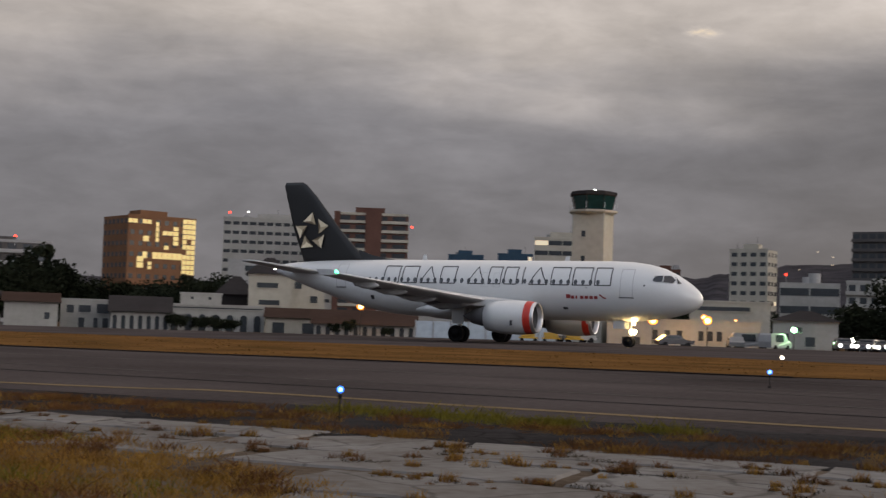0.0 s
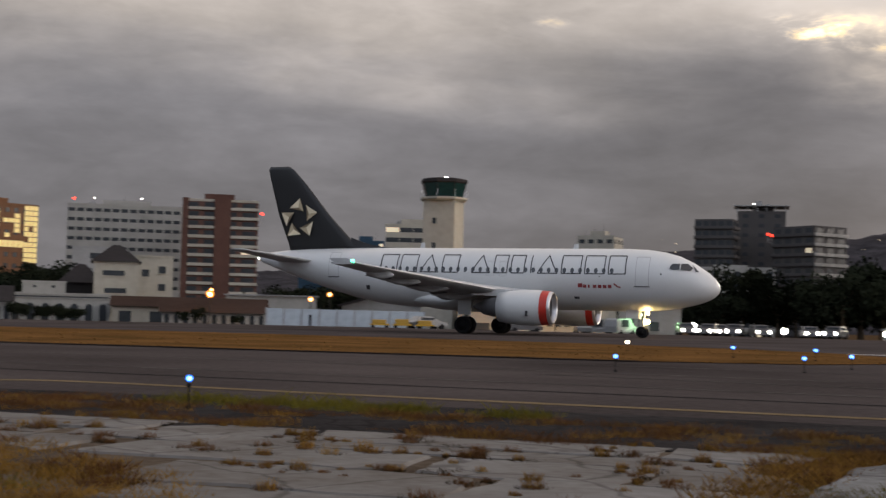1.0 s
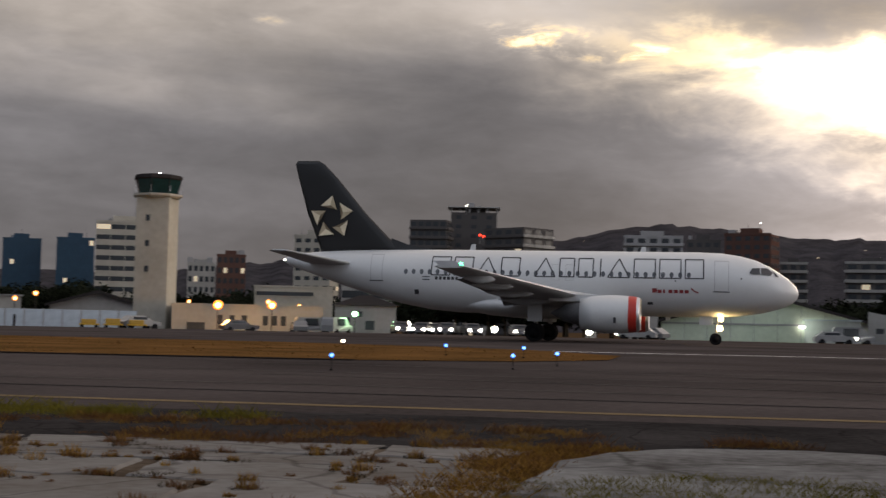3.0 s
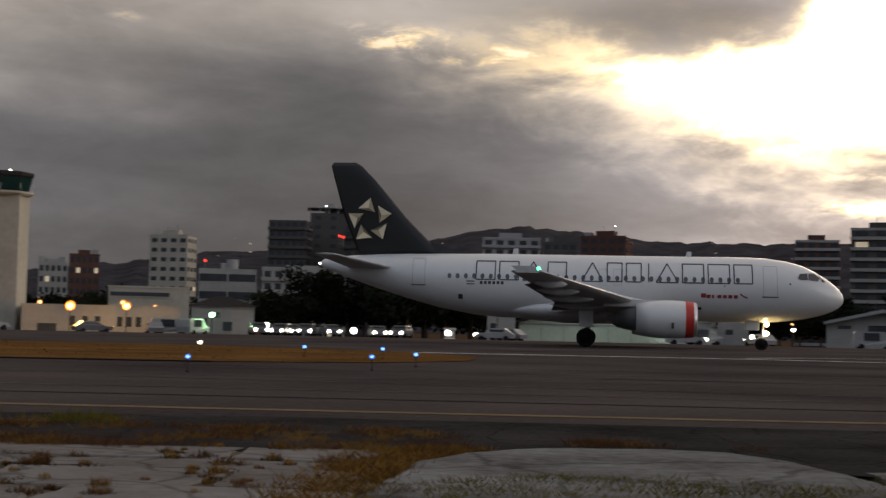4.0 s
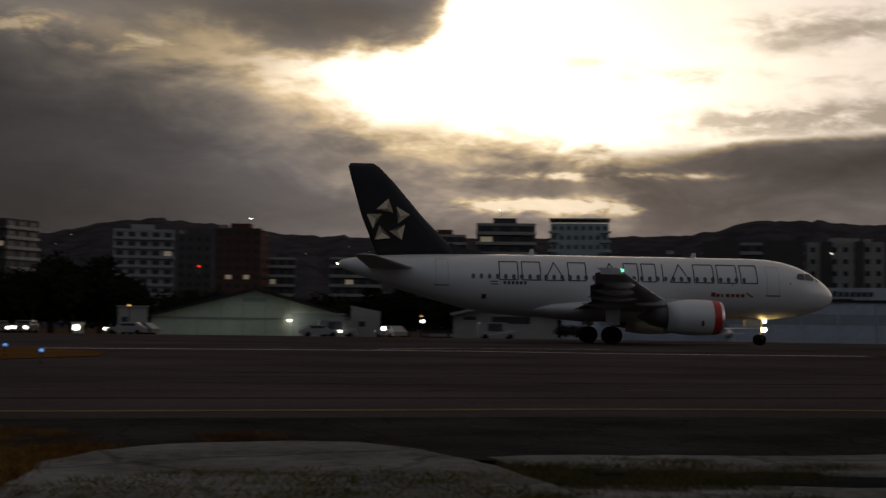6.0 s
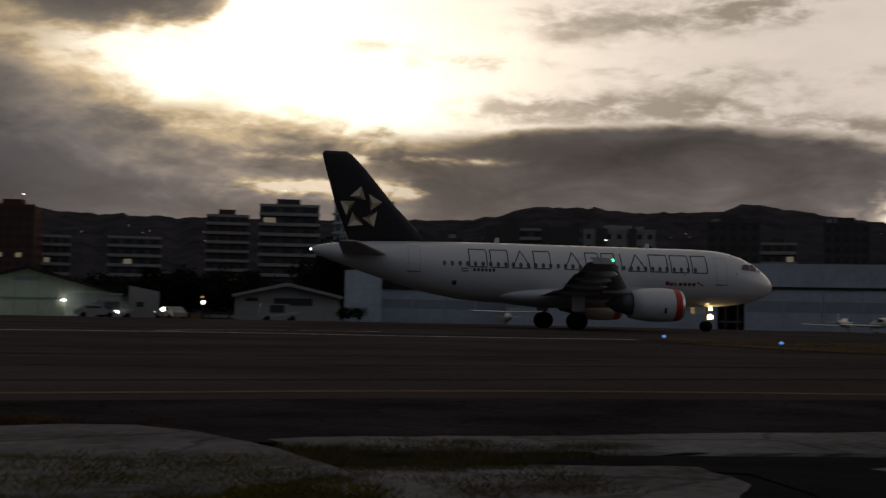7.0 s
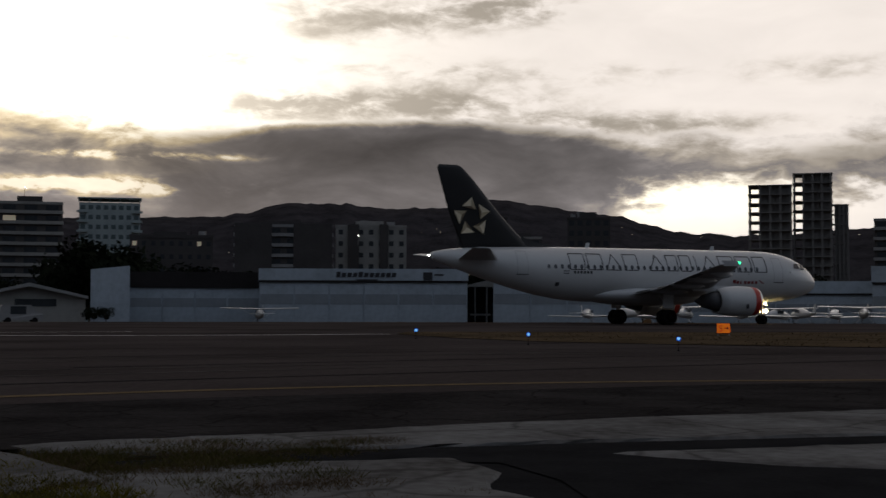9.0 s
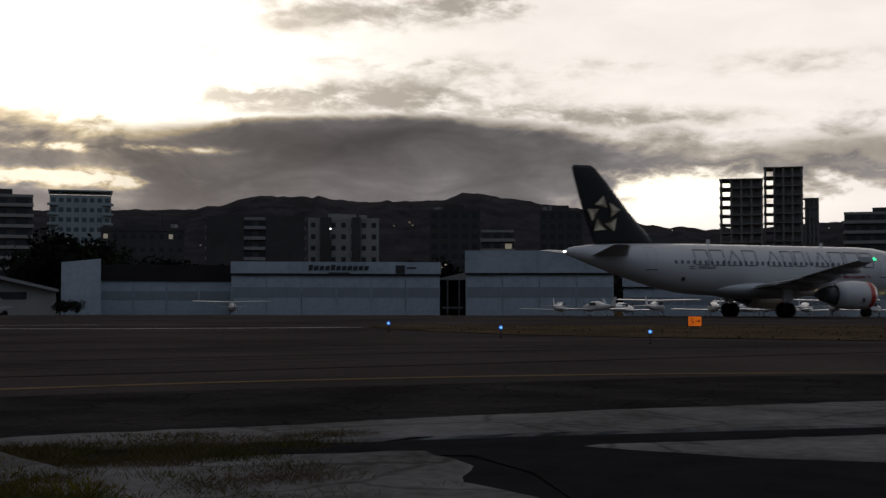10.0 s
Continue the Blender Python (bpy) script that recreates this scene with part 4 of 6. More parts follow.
def crown_details():
    """Roof storeys, masts, water tanks and the flat roof frame of the two tall towers."""
    def size(ob):
        m = ob.children[0].data
        return [f(v.co[k] for v in m.vertices) for k in range(3) for f in (min, max)]
    x0, x1, y0, y1, _, h = size(STRIPED)
    w = x1 - x0
    part("roof_storey", cube(x0 + w * 0.22, x0 + w * 0.74, y0 + 1, y1 - 1, h, h + 4.6), W_DARK, STRIPED)
    part("roof_slab", cube(x0 + w * 0.18, x0 + w * 0.78, y0 + 0.6, y1 - 0.6, h + 4.6, h + 5.0), W_GREY, STRIPED)
    part("roof_slab", cube(x0 - 0.9, x1 + 0.9, y0 - 1.2, y1, h - 0.3, h + 0.2), W_GREY, STRIPED)
    part("mast", tube((x0 + w * 0.5, 0, h + 5), (x0 + w * 0.5, 0, h + 8.5), 0.12, 0.05, 6), W_GREY, STRIPED)
    for ob, lift, over in ((SHELL, 2.6, 0.7), (TALL, 2.2, 1.6)):
        x0, x1, y0, y1, _, h = size(ob)
        w = x1 - x0
        part("roof_slab", cube(x0 - over, x1 + over, y0 - over, y1 + over, h + lift, h + lift + 0.45), W_GREY, ob)
        part("top_core", cube(x0 + w * 0.3, x1 - w * 0.25, y0 + 3, y1 - 3, h - 0.1, h + lift), W_DARK, ob)
        for k in range(6):
            part("top_column", cube(x0 + w * k / 5 - 0.35, x0 + w * k / 5 + 0.35, y0 - 0.2, y0 + 0.5, h - 0.1, h + lift), W_GREY, ob)
    x0, x1, y0, y1, _, h = size(TEAL)
    w = x1 - x0
    part("roof_frame", cube(x0 - 0.6, x1 + 0.6, y0 - 0.8, y1, h + 1.6, h + 2.1), W_TEAL, TEAL)
    for k in range(7):
        part("roof_post", cube(x0 + w * k / 6 - 0.15, x0 + w * k / 6 + 0.15, y0 - 0.3, y0 + 0.1, h, h + 1.6), W_TEAL, TEAL)
    for i in range(1, 13):
        for a, b in ((-0.9, 3.2), (w - 3.2, w + 0.9)):
            part("balcony", cube(x0 + a, x0 + b, y0 - 1.3, y0 + 0.05, h * i / 13 - 0.2, h * i / 13 + 0.75, 0.05), W_TEAL, TEAL)


crown_details()


def roof_clutter():
    """Tanks, lift heads and aerials on the flat roofs."""
    for ob in [o for o in scene.objects if o.name.startswith(("apartment_block", "office_block", "brick_tower", "glass_office")) and o.type == "EMPTY"]:
        m = ob.children[0].data
        x0, x1 = min(v.co.x for v in m.vertices), max(v.co.x for v in m.vertices)
        h = max(v.co.z for v in m.vertices)
        for _ in range(random.randint(2, 4)):
            x = random.uniform(x0 * 0.85, x1 * 0.85)
            k = random.random()
            if k < 0.4:
                part("water_tank", tube((x, 0, h - 0.1), (x, 0, h + random.uniform(1.2, 2.2)), random.uniform(0.7, 1.2), n=12), W_GREY, ob)
            elif k < 0.7:
                part("lift_head", cube(x - 1.5, x + 1.5, -2, 2, h - 0.1, h + random.uniform(1.5, 3.0)), W_GREY, ob)
            else:
                part("aerial", tube((x, 0, h - 0.1), (x, 0, h + random.uniform(3, 6)), 0.09, 0.04, 5), ROOF_DARK, ob)


roof_clutter()


def unfinished(b0, b1, far, top, floors, label):
    """A bare concrete frame: floor plates, columns and a closed core."""
    z0 = land(far)
    mid = (b0 + b1) / 2
    w = 2 * far * math.tan(radians(abs(b1 - b0) / 2))
    h = EYE[2] + far * math.tan(radians(top)) - z0
    ob = thing("unfinished_tower", label, "building", Matrix.Translation(spot(mid, far + w / 2, z0)) @ Matrix.Rotation(radians(mid), 4, "Z"), "unfinished towers")
    fh = h / floors
    p = part("floor_plate", cube(-w / 2, w / 2, -w / 2, w / 2, -0.25, 0.1), W_FRAME, ob)
    for i in range(1, floors):
        piece("floor_plate", p.data, ob, Matrix.Translation((0, 0, i * fh)))
    p.matrix_local = Matrix.Translation((0, 0, h))
    part("core", cube(-w * 0.24, w * 0.47, -w * 0.36, w * 0.46, 0, h - 0.3), W_FRAME, ob)
    c = None
    for i in range(5):
        for j in range(3):
            m = Matrix.Translation((-w * 0.46 + i * w * 0.23, -w * 0.46 + j * w * 0.46, 0))
            if c is None:
                c = part("column", cube(-0.35, 0.35, -0.35, 0.35, 0, h), W_FRAME, ob)
                c.matrix_local = m
            else:
                piece("column", c.data, ob, m)
    return ob


unfinished(-92.6, -94.4, 480, 5.25, 16, "bare concrete frame of an unfinished tower")
unfinished(-94.4, -96.0, 490, 5.70, 17, "taller bare concrete frame of an unfinished tower")
unfinished(-95.9, -96.6, 500, 4.4, 13, "narrow bare concrete frame beside the towers")


# ---- the control tower ----
def control_tower():
    far = 185.0
    ob = thing("control_tower", "white concrete control tower with a dark green glazed cab", "control tower", Matrix.Translation(spot(-26.6, far, land(far))) @ Matrix.Rotation(radians(-26.6 - 17), 4, "Z"))
    zt = EYE[2] + far * math.tan(radians(5.08)) - land(far)
    r = 2.55
    hexa = lambda q, z, n=6: [Vector((q * math.cos(k * math.tau / n), q * math.sin(k * math.tau / n), z)) for k in range(n)]
    q = 2.25
    part("shaft", cube(-q, q, -q, q, -2, zt - 0.4, 0.06), W_CREAM, ob)
    for z in (zt - 3.6, zt - 7.0, zt - 10.4):
        f = part("shaft_window", cube(-0.9, -0.35, -q - 0.05, -q + 0.1, z, z + 0.8), GLASS, ob)
        part("window_sill", cube(-1.0, -0.25, -q - 0.14, -q, z - 0.12, z - 0.02), W_CREAM, f)
    part("gallery", loft([hexa(3.0, zt - 0.45, 8), hexa(3.4, zt - 0.2, 8), hexa(3.4, zt + 0.05, 8), hexa(2.9, zt + 0.12, 8)]), W_CREAM, ob, "white gallery ring")
    part("cab_glass", loft([hexa(2.7, zt + 0.1, 8), hexa(3.15, zt + 2.0, 8)]), paint("green_cab_glass", (0.010, 0.030, 0.028), 0.15, vary=0.3), ob, "dark green sloping glazing")
    part("cab_roof", loft([hexa(3.2, zt + 2.0, 8), hexa(3.35, zt + 2.15, 8), hexa(3.3, zt + 2.55, 8), hexa(2.4, zt + 2.75, 8)]), ROOF_DARK, ob, "dark flat cab roof")
    for k in range(8):
        a = k * math.tau / 8
        part("mullion", tube((2.72 * math.cos(a), 2.72 * math.sin(a), zt + 0.4), (3.12 * math.cos(a), 3.12 * math.sin(a), zt + 2.0), 0.07, n=6), ROOF_DARK, ob)
        part("rail_post", tube((3.3 * math.cos(a), 3.3 * math.sin(a), zt + 0.2), (3.3 * math.cos(a), 3.3 * math.sin(a), zt + 1.1), 0.03, n=5), STEEL, ob)
    part("roof_lamp", ball(0.14, (0.3, -0.5, zt + 2.9)), L_WHITE, ob, "small white roof lamp")
    return ob, zt


TOWER, TOWER_TOP = control_tower()


# ---- the hills ----
def hills(name, ridge, far, seed):
    bm = bmesh.new()
    rows = []
    b0, b1 = ridge[0][0], ridge[-1][0]
    n = 900
    for i in range(n + 1):
        b = b0 + (b1 - b0) * i / n
        e = float(np.interp(-b, [-q[0] for q in ridge], [q[1] for q in ridge]))
        e += 0.10 * noise.noise((b * 1.3, seed, 0)) + 0.07 * noise.noise((b * 6, seed, 3)) + 0.09 * abs(noise.noise((b * 19, seed, 7))) + 0.05 * abs(noise.noise((b * 47, seed, 9)))
        h = far * math.tan(radians(max(0.3, e)))
        row = []
        for k in range(7):
            f = k / 6
            z = land(700) - 6 + (h + 12) * (f ** 0.8) + (0 if k in (0, 6) else 12 * noise.noise((b * 0.8, k * 0.7, seed)))
            row.append(bm.verts.new(spot(b, far - 900 + 900 * f, z)))
        row.append(bm.verts.new(spot(b, far + 400, 0)))
        rows.append(row)
    for a, c in zip(rows, rows[1:]):
        for k in range(7):
            bm.faces.new((a[k], c[k], c[k + 1], a[k + 1]))
    return tagged(part(name, bm, HILL, smooth=True), "dark wooded hills beyond the city", "hills", kind="structure")


hills("backdrop_hills", [(60, 1.6), (20, 1.9), (-10, 1.7), (-27, 2.0), (-31, 2.45), (-34.3, 3.0), (-38, 3.2), (-43.6, 3.65), (-45.5, 4.1), (-47.6, 4.4), (-49.6, 4.3), (-51, 4.15), (-53.3, 3.86), (-58, 3.8), (-62, 3.85), (-67, 3.92), (-69, 3.95),
                         (-71.4, 4.1), (-72.7, 4.6), (-75.1, 4.6), (-77.7, 4.4), (-79.5, 4.45), (-81.1, 4.5), (-81.9, 4.82), (-83.3, 4.66), (-85, 4.35), (-87.4, 4.05), (-89.3, 3.45), (-92, 3.2), (-95, 3.3), (-98, 3.55), (-101, 3.9), (-120, 3), (-160, 2)], 3000, 4)


# ---- hangars along the apron ----
def place(b0, b1, far):
    """A frame with its x from the first bearing to the second along a front at that range."""
    a, b = spot(b0, far, land(far)), spot(b1, far, land(far))
    w = (b - a).length
    d = (b - a).normalized()
    m = Matrix.Translation(a) @ Matrix.Rotation(math.atan2(d.y, d.x), 4, "Z")
    return m, w


def rise(el, far):
    return EYE[2] + far * math.tan(radians(el)) - land(far)


def gable_hall(name, label, b0, b1, far, eave, peak, wall, roof, depth=30, peak_at=0.5, parts=None, over=0.6):
    m, w = place(b0, b1, far)
    ob = thing(name, label, "hangar", m)
    pe, pk = rise(eave, far), rise(peak, far)
    x = w * peak_at
    bm = bmesh.new()
    loft([[Vector((0, y, -1)), Vector((w, y, -1)), Vector((w, y, pe)), Vector((x, y, pk)), Vector((0, y, pe))] for y in (0, depth)], True, bm)
    part("wall", bm, wall, ob)
    for a, b in ((-over, x), (w + over, x)):
        za = pe - (pk - pe) * over / x
        bm = bmesh.new()
        loft([[Vector((a, y, za)), Vector((b, y, pk)), Vector((b, y, pk + 0.45)), Vector((a, y, za + 0.35))] for y in (-1.2, depth + 0.5)], True, bm)
        part("roof", bm, roof, ob)
    return ob, w, pe, pk


def green_hangar():
    ob, w, pe, pk = gable_hall("hangar", "wide gabled hangar with pale green sheet front and dark roof", -47.9, -56.4, 195, 0.30, 1.42, W_GREEN, ROOF_DARK, 34)
    for i in range(1, 9):
        part("sheet_joint", cube(w * i / 9 - 0.04, w * i / 9 + 0.04, -0.05, 0.01, 0, pe + (pk - pe) * (1 - abs(i / 4.5 - 1))), W_GREY, ob)
    part("door_rail", cube(0.2, w - 0.2, -0.15, 0.02, pe - 0.3, pe - 0.05), W_GREY, ob)
    part("vent_panel", cube(w * 0.44, w * 0.56, -0.08, 0.01, pk - 1.6, pk - 1.0), W_METAL2, ob)
    for k, mx in enumerate((0.66, 0.73, 0.87)):
        part("lamp", cube(w * mx, w * mx + 0.8, -0.5, -0.2, 2.6, 2.8), L_WHITE, ob, "white strip lamp")
    m, w2 = place(-46.55, -47.75, 165)
    s = thing("guard_hut", "small white flat-roofed hut beside the hangar", "hut", m)
    part("wall", cube(0, w2, 0, 3, -0.5, rise(0.66, 165)), W_WHITE, s)
    part("roof", cube(-0.15, w2 + 0.15, -0.2, 3.2, rise(0.66, 165), rise(0.66, 165) + 0.15), W_GREY, s)
    part("window", cube(0.4, 1.1, -0.04, 0.1, 1.6, 2.3), GLASS, s)
    m, w2 = place(-56.2, -57.45, 185)
    s = thing("annex", "white lean-to annex with a dark window", "annex", m)
    bm = bmesh.new()
    loft([[Vector((0, y, -1)), Vector((w2, y, -1)), Vector((w2, y, rise(0.62, 185))), Vector((0, y, rise(0.85, 185)))] for y in (0, 6)], True, bm)
    part("wall", bm, W_WHITE, s)
    part("window", cube(1.0, 2.0, -0.05, 0.1, 1.8, 2.5), GLASS, s)
    part("skirt", cube(-0.05, w2 + 0.05, -0.08, 0, -0.5, 0.8), W_GREY, s)
    m, w2 = place(-53.7, -55.9, 180)
    s = thing("site_cabin", "grey-green cabin with strip lamps before the hangar", "cabin", m)
    part("wall", cube(0, w2, 0, 4, -0.5, rise(0.45, 180)), W_GREY, s)
    part("roof", cube(-0.2, w2 + 0.2, -0.4, 4.2, rise(0.45, 180), rise(0.45, 180) + 0.18), W_METAL2, s)
    part("door", cube(w2 * 0.7, w2 * 0.7 + 0.9, -0.05, 0.05, 0, 2.0), W_METAL2, s)
    return ob


green_hangar()


def white_shed():
    ob, w, pe, pk = gable_hall("storehouse", "low white gabled storehouse with a long dark window", -60.55, -64.95, 178, 0.50, 0.98, W_WHITE, W_GREY, 20, over=0.3)
    part("ribbon_window", cube(w * 0.37, w * 0.74, -0.06, 0.1, pe - 1.05, pe - 0.1), GLASS, ob)
    part("ribbon_window", cube(w * 0.10, w * 0.22, -0.06, 0.1, pe - 0.6, pe - 0.15), GLASS, ob)


white_shed()


def long_hangar(label, b0, b1, far, top, split, low, bands=True, wall=None):
    m, w = place(b0, b1, far)
    ob = thing("hangar", label, "hangar", m, "long hangars")
    h, hs = rise(top, far), rise(split, far)
    part("wall", cube(0, w, 0, 40, -1, h), wall or W_METAL, ob)
    part("fascia", cube(-0.1, w + 0.1, -0.35, 0.002, hs, h + 0.25), W_METAL if bands else ROOF_DARK, ob)
    part("fascia_rail", cube(0, w, -0.5, -0.36, hs - 0.25, hs + 0.05), ROOF_DARK, ob)
    n = max(4, int(w / 5))
    leaf = None
    for i in range(n):
        mm = Matrix.Translation((w * (i + 0.5) / n, -0.12 - 0.08 * (i % 2), 0))
        if leaf is None:
            leaf = part("door_leaf", cube(-w / n / 2 + 0.04, w / n / 2 - 0.04, -0.05, 0.05, 0.05, hs - 0.3), W_METAL, ob)
            leaf.matrix_local = mm
            band = part("door_window", cube(-w / n / 2 + 0.15, w / n / 2 - 0.15, -0.02, 0.02, hs * 0.47, hs * 0.70), W_METAL2, leaf)
            bd = band.data
            band.matrix_local = Matrix.Translation((0, -0.06, 0))
        else:
            l = piece("door_leaf", leaf.data, ob, mm)
            piece("door_window", bd, l, Matrix.Translation((0, -0.06, 0)))
    return ob, w, h, hs


def hangars():
    a, w, h, hs = long_hangar("long grey-blue metal hangar under a dark roof edge", -66.7, -72.05, 205, 1.55, 1.02, 0, False)
    m, we = place(-65.15, -66.72, 196)
    e = thing("hangar_end", "tall grey concrete end wall of the hangar row", "wall", m)
    part("wall", loft([[Vector((0, y, -1)), Vector((we, y, -1)), Vector((we, y, rise(1.86, 196))), Vector((0, y, rise(1.70, 196)))] for y in (0, 30)]), W_METAL, e)
    b, w, h, hs = long_hangar("long grey-blue hangar with sliding doors and a sign on its fascia", -72.05, -80.85, 200, 1.72, 1.28, 0)
    x = w * 0.365
    for k in range(11):
        bw = 0.62
        bm = bmesh.new()
        loft([[Vector((x + k * 0.82, y, h - 1.0)), Vector((x + k * 0.82 + bw, y, h - 1.0)), Vector((x + k * 0.82 + bw + 0.15, y, h - 0.35 + (0.15 if k in (0, 4) else 0))), Vector((x + k * 0.82 + 0.15, y, h - 0.35 + (0.15 if k in (0, 4) else 0)))] for y in (-0.45, -0.355)], True, bm)
        part("sign_bar", bm, INK, b)
    part("sign_bar", cube(x + 3, x + 6.2, -0.42, -0.355, h - 1.5, h - 1.3), INK, b)
    part("sign_board", cube(w * 0.785, w * 0.83, -0.42, -0.355, h - 1.45, h - 0.25), INK, b)
    part("sign_bar", cube(w * 0.838, w * 0.885, -0.42, -0.355, h - 0.75, h - 0.5), INK, b)
    m, wg = place(-80.85, -81.95, 206)
    g = thing("gatehouse", "recessed dark entrance with a pale canopy between hangars", "entrance", m)
    part("canopy", loft([[Vector((-0.1, y, rise(1.05, 206))), Vector((wg + 0.1, y, rise(1.05, 206))), Vector((wg + 0.1, y, rise(1.38, 206))), Vector((-0.1, y, rise(1.12, 206)))] for y in (0, 12)]), W_WHITE, g)
    part("back_wall", cube(0, wg, 6, 6.3, -1, rise(1.1, 206)), ROOF_DARK, g)
    for k in (0.3, 0.75):
        part("post", tube((wg * k, 0.3, -0.5), (wg * k, 0.3, rise(1.05, 206)), 0.12), W_GREY, g)
    part("counter", cube(wg * 0.1, wg * 0.9, 0.2, 0.5, 1.6, 1.9), W_GREY, g)
    long_hangar("long grey hangar with a blank tall fascia", -81.95, -88.2, 198, 2.22, 1.33, 0)
    long_hangar("distant grey hangar beside the parked light aircraft", -88.6, -97.5, 235, 1.2, 0.75, 0)
    long_hangar("grey hangar far along the apron", -97.5, -112, 215, 1.8, 1.2, 0)


hangars()


# ---- the near verge: shoulder, broken slabs, weeds ----
GRIT = paint("gritty_soil", (0.095, 0.076, 0.058), 0.95, vary=0.35, scale=1.1, fine=14, bump=0.01, tint=(0.04, 0.028, 0.02))


def jitter(a):
    return random.uniform(-a, a)


sheet("shoulder", [(-40, 8.0), (-14, 9.6), (-6, 10.2), (0, 10.4), (6, 8.5), (12, 6.6), (22, 2.5), (60, -10), (60, 4), (22, 9.6), (14, 12.6), (6, 14.0), (-2, 14.2), (-12, 13.6), (-40, 11)], 0.012, ASPHALT_OLD, "crumbling dark asphalt shoulder with weeds", "pavement")
sheet("tar_bed", [(2.8, 3.0), (3.2, 8.4), (9, 6.9), (20, 3), (30, -2), (24, -6), (10, -1)], 0.008, TAR, "black tar patch between concrete slabs", "pavement")


def slab(name, outline, top, material, label, parent=None, bevel=0.02):
    """A thick concrete slab with softened, slightly ragged edges."""
    pts = []
    n = len(outline)
    for i in range(n):
        a, b = Vector(outline[i]), Vector(outline[(i + 1) % n])
        k = max(1, int((b - a).length / 0.22))
        for j in range(k):
            q = a + (b - a) * j / k
            pts.append((q.x + jitter(0.03), q.y + jitter(0.03)))
    bm = bmesh.new()
    lo = [bm.verts.new(uv(u, v, -0.12)) for u, v in pts]
    hi = [bm.verts.new(uv(u, v, top - 0.02)) for u, v in pts]
    cu, cv = sum(p[0] for p in pts) / len(pts), sum(p[1] for p in pts) / len(pts)
    inn = [bm.verts.new(uv(u + (cu - u) * 0.03, v + (cv - v) * 0.03, top + jitter(0.004))) for u, v in pts]
    m = len(pts)
    for a, b in ((lo, hi), (hi, inn)):
        for i in range(m):
            bm.faces.new((a[i], a[(i + 1) % m], b[(i + 1) % m], b[i]))
    bm.faces.new(inn)
    bmesh.ops.recalc_face_normals(bm, faces=bm.faces[:])
    ob = part(name, bm, material, parent)
    return ob if parent else tagged(ob, label, "concrete slab", kind="structure")


slab("old_slab", [(-0.5, 7.6), (-0.25, 9.5), (0.1, 10.3), (0.7, 10.8), (1.5, 11.0), (2.2, 10.8), (2.6, 10.1), (2.8, 9.0), (2.8, 7.4), (1.4, 6.6)], 0.045, SLAB, "large smooth grey concrete slab with rounded corners in the grass")
slab("kerb_strip", [(2.95, 9.75), (4.7, 9.45), (7, 9.3), (9, 9.0), (11, 8.5), (16, 6.9), (22, 4.8), (22, 2.4), (9.1, 6.65), (6.6, 7.65), (4.4, 8.3), (3.1, 8.75)], 0.03, SLAB, "long strip of grey concrete beside the asphalt")
slab("old_slab", [(2.9, 7.9), (4.2, 7.62), (5.15, 7.3), (4.95, 6.5), (4.4, 5.9), (4.35, 5.1), (3.4, 4.2), (1.8, 5.4), (2.2, 7.0)], 0.025, SLAB, "cracked grey concrete slab among weeds")
slab("old_slab", [(6.1, 6.95), (9, 6.1), (14, 4.35), (19, 2.4), (18.5, 1.2), (13, 3.0), (9.5, 4.5), (7.2, 4.95), (6.5, 5.8)], 0.025, SLAB, "broken grey concrete slab edged with tar")


sheet("tar_patch", [(3.3, 8.6), (4.5, 8.2), (6.6, 7.55), (9.1, 6.65), (14, 5.1), (22, 2.6), (30, -2), (20, -4), (8, 1.5), (4.4, 3.0), (4.5, 5.1), (5.0, 6.0), (5.25, 6.9), (4.3, 7.75)], 0.016, TAR, "black tar patch between the broken concrete slabs", "pavement")


def broken_apron():
    """Rows of cracked concrete with weeds in the joints: each slab is a part."""
    base = sheet("broken_apron", [(-14, 6.5), (-14, 10.4), (-6, 10.6), (-0.4, 10.3), (-0.5, 6), (-1, 3.5), (-6, 3.5)], 0.004, GRIT, "old concrete apron broken into slabs with weeds in the joints", "pavement")
    joints = []
    v = 10.55
    while v > 3.8:
        d = random.uniform(0.45, 1.15)
        u = -14 + random.uniform(0, 1)
        while u < -0.55:
            w = random.uniform(0.8, 3.0)
            u1 = min(u + w, -0.45)
            q = [(u + jitter(0.12), v + jitter(0.07)), ((u + u1) / 2 + jitter(0.2), v + jitter(0.08)), (u1 - 0.04 + jitter(0.12), v + jitter(0.07)), (u1 - 0.04 + jitter(0.14), v - d + 0.055 + jitter(0.07)), ((u + u1) / 2 + jitter(0.2), v - d + 0.055 + jitter(0.07)), (u + jitter(0.12), v - d + 0.055 + jitter(0.07))]
            c = ((u + u1) / 2, v - d / 2)
            grass = c[1] < 8.9 - max(0, c[0] + 8.2) * 0.42 - max(0, c[0] + 4.2) * 0.55
            if not grass and u1 - u > 0.3:
                slab("slab", q, 0.012 + random.uniform(0, 0.012), CONCRETE, "", base)
                joints += [(uv(u + random.random() * (u1 - u), v + jitter(0.05), 0.01), random.uniform(0.4, 1.2)) for _ in range(4)]
                joints.append((uv(u, v - random.random() * d, 0.01), random.uniform(0.3, 1.0)))
            u = u1
        v -= d
    return joints


JOINTS = broken_apron()


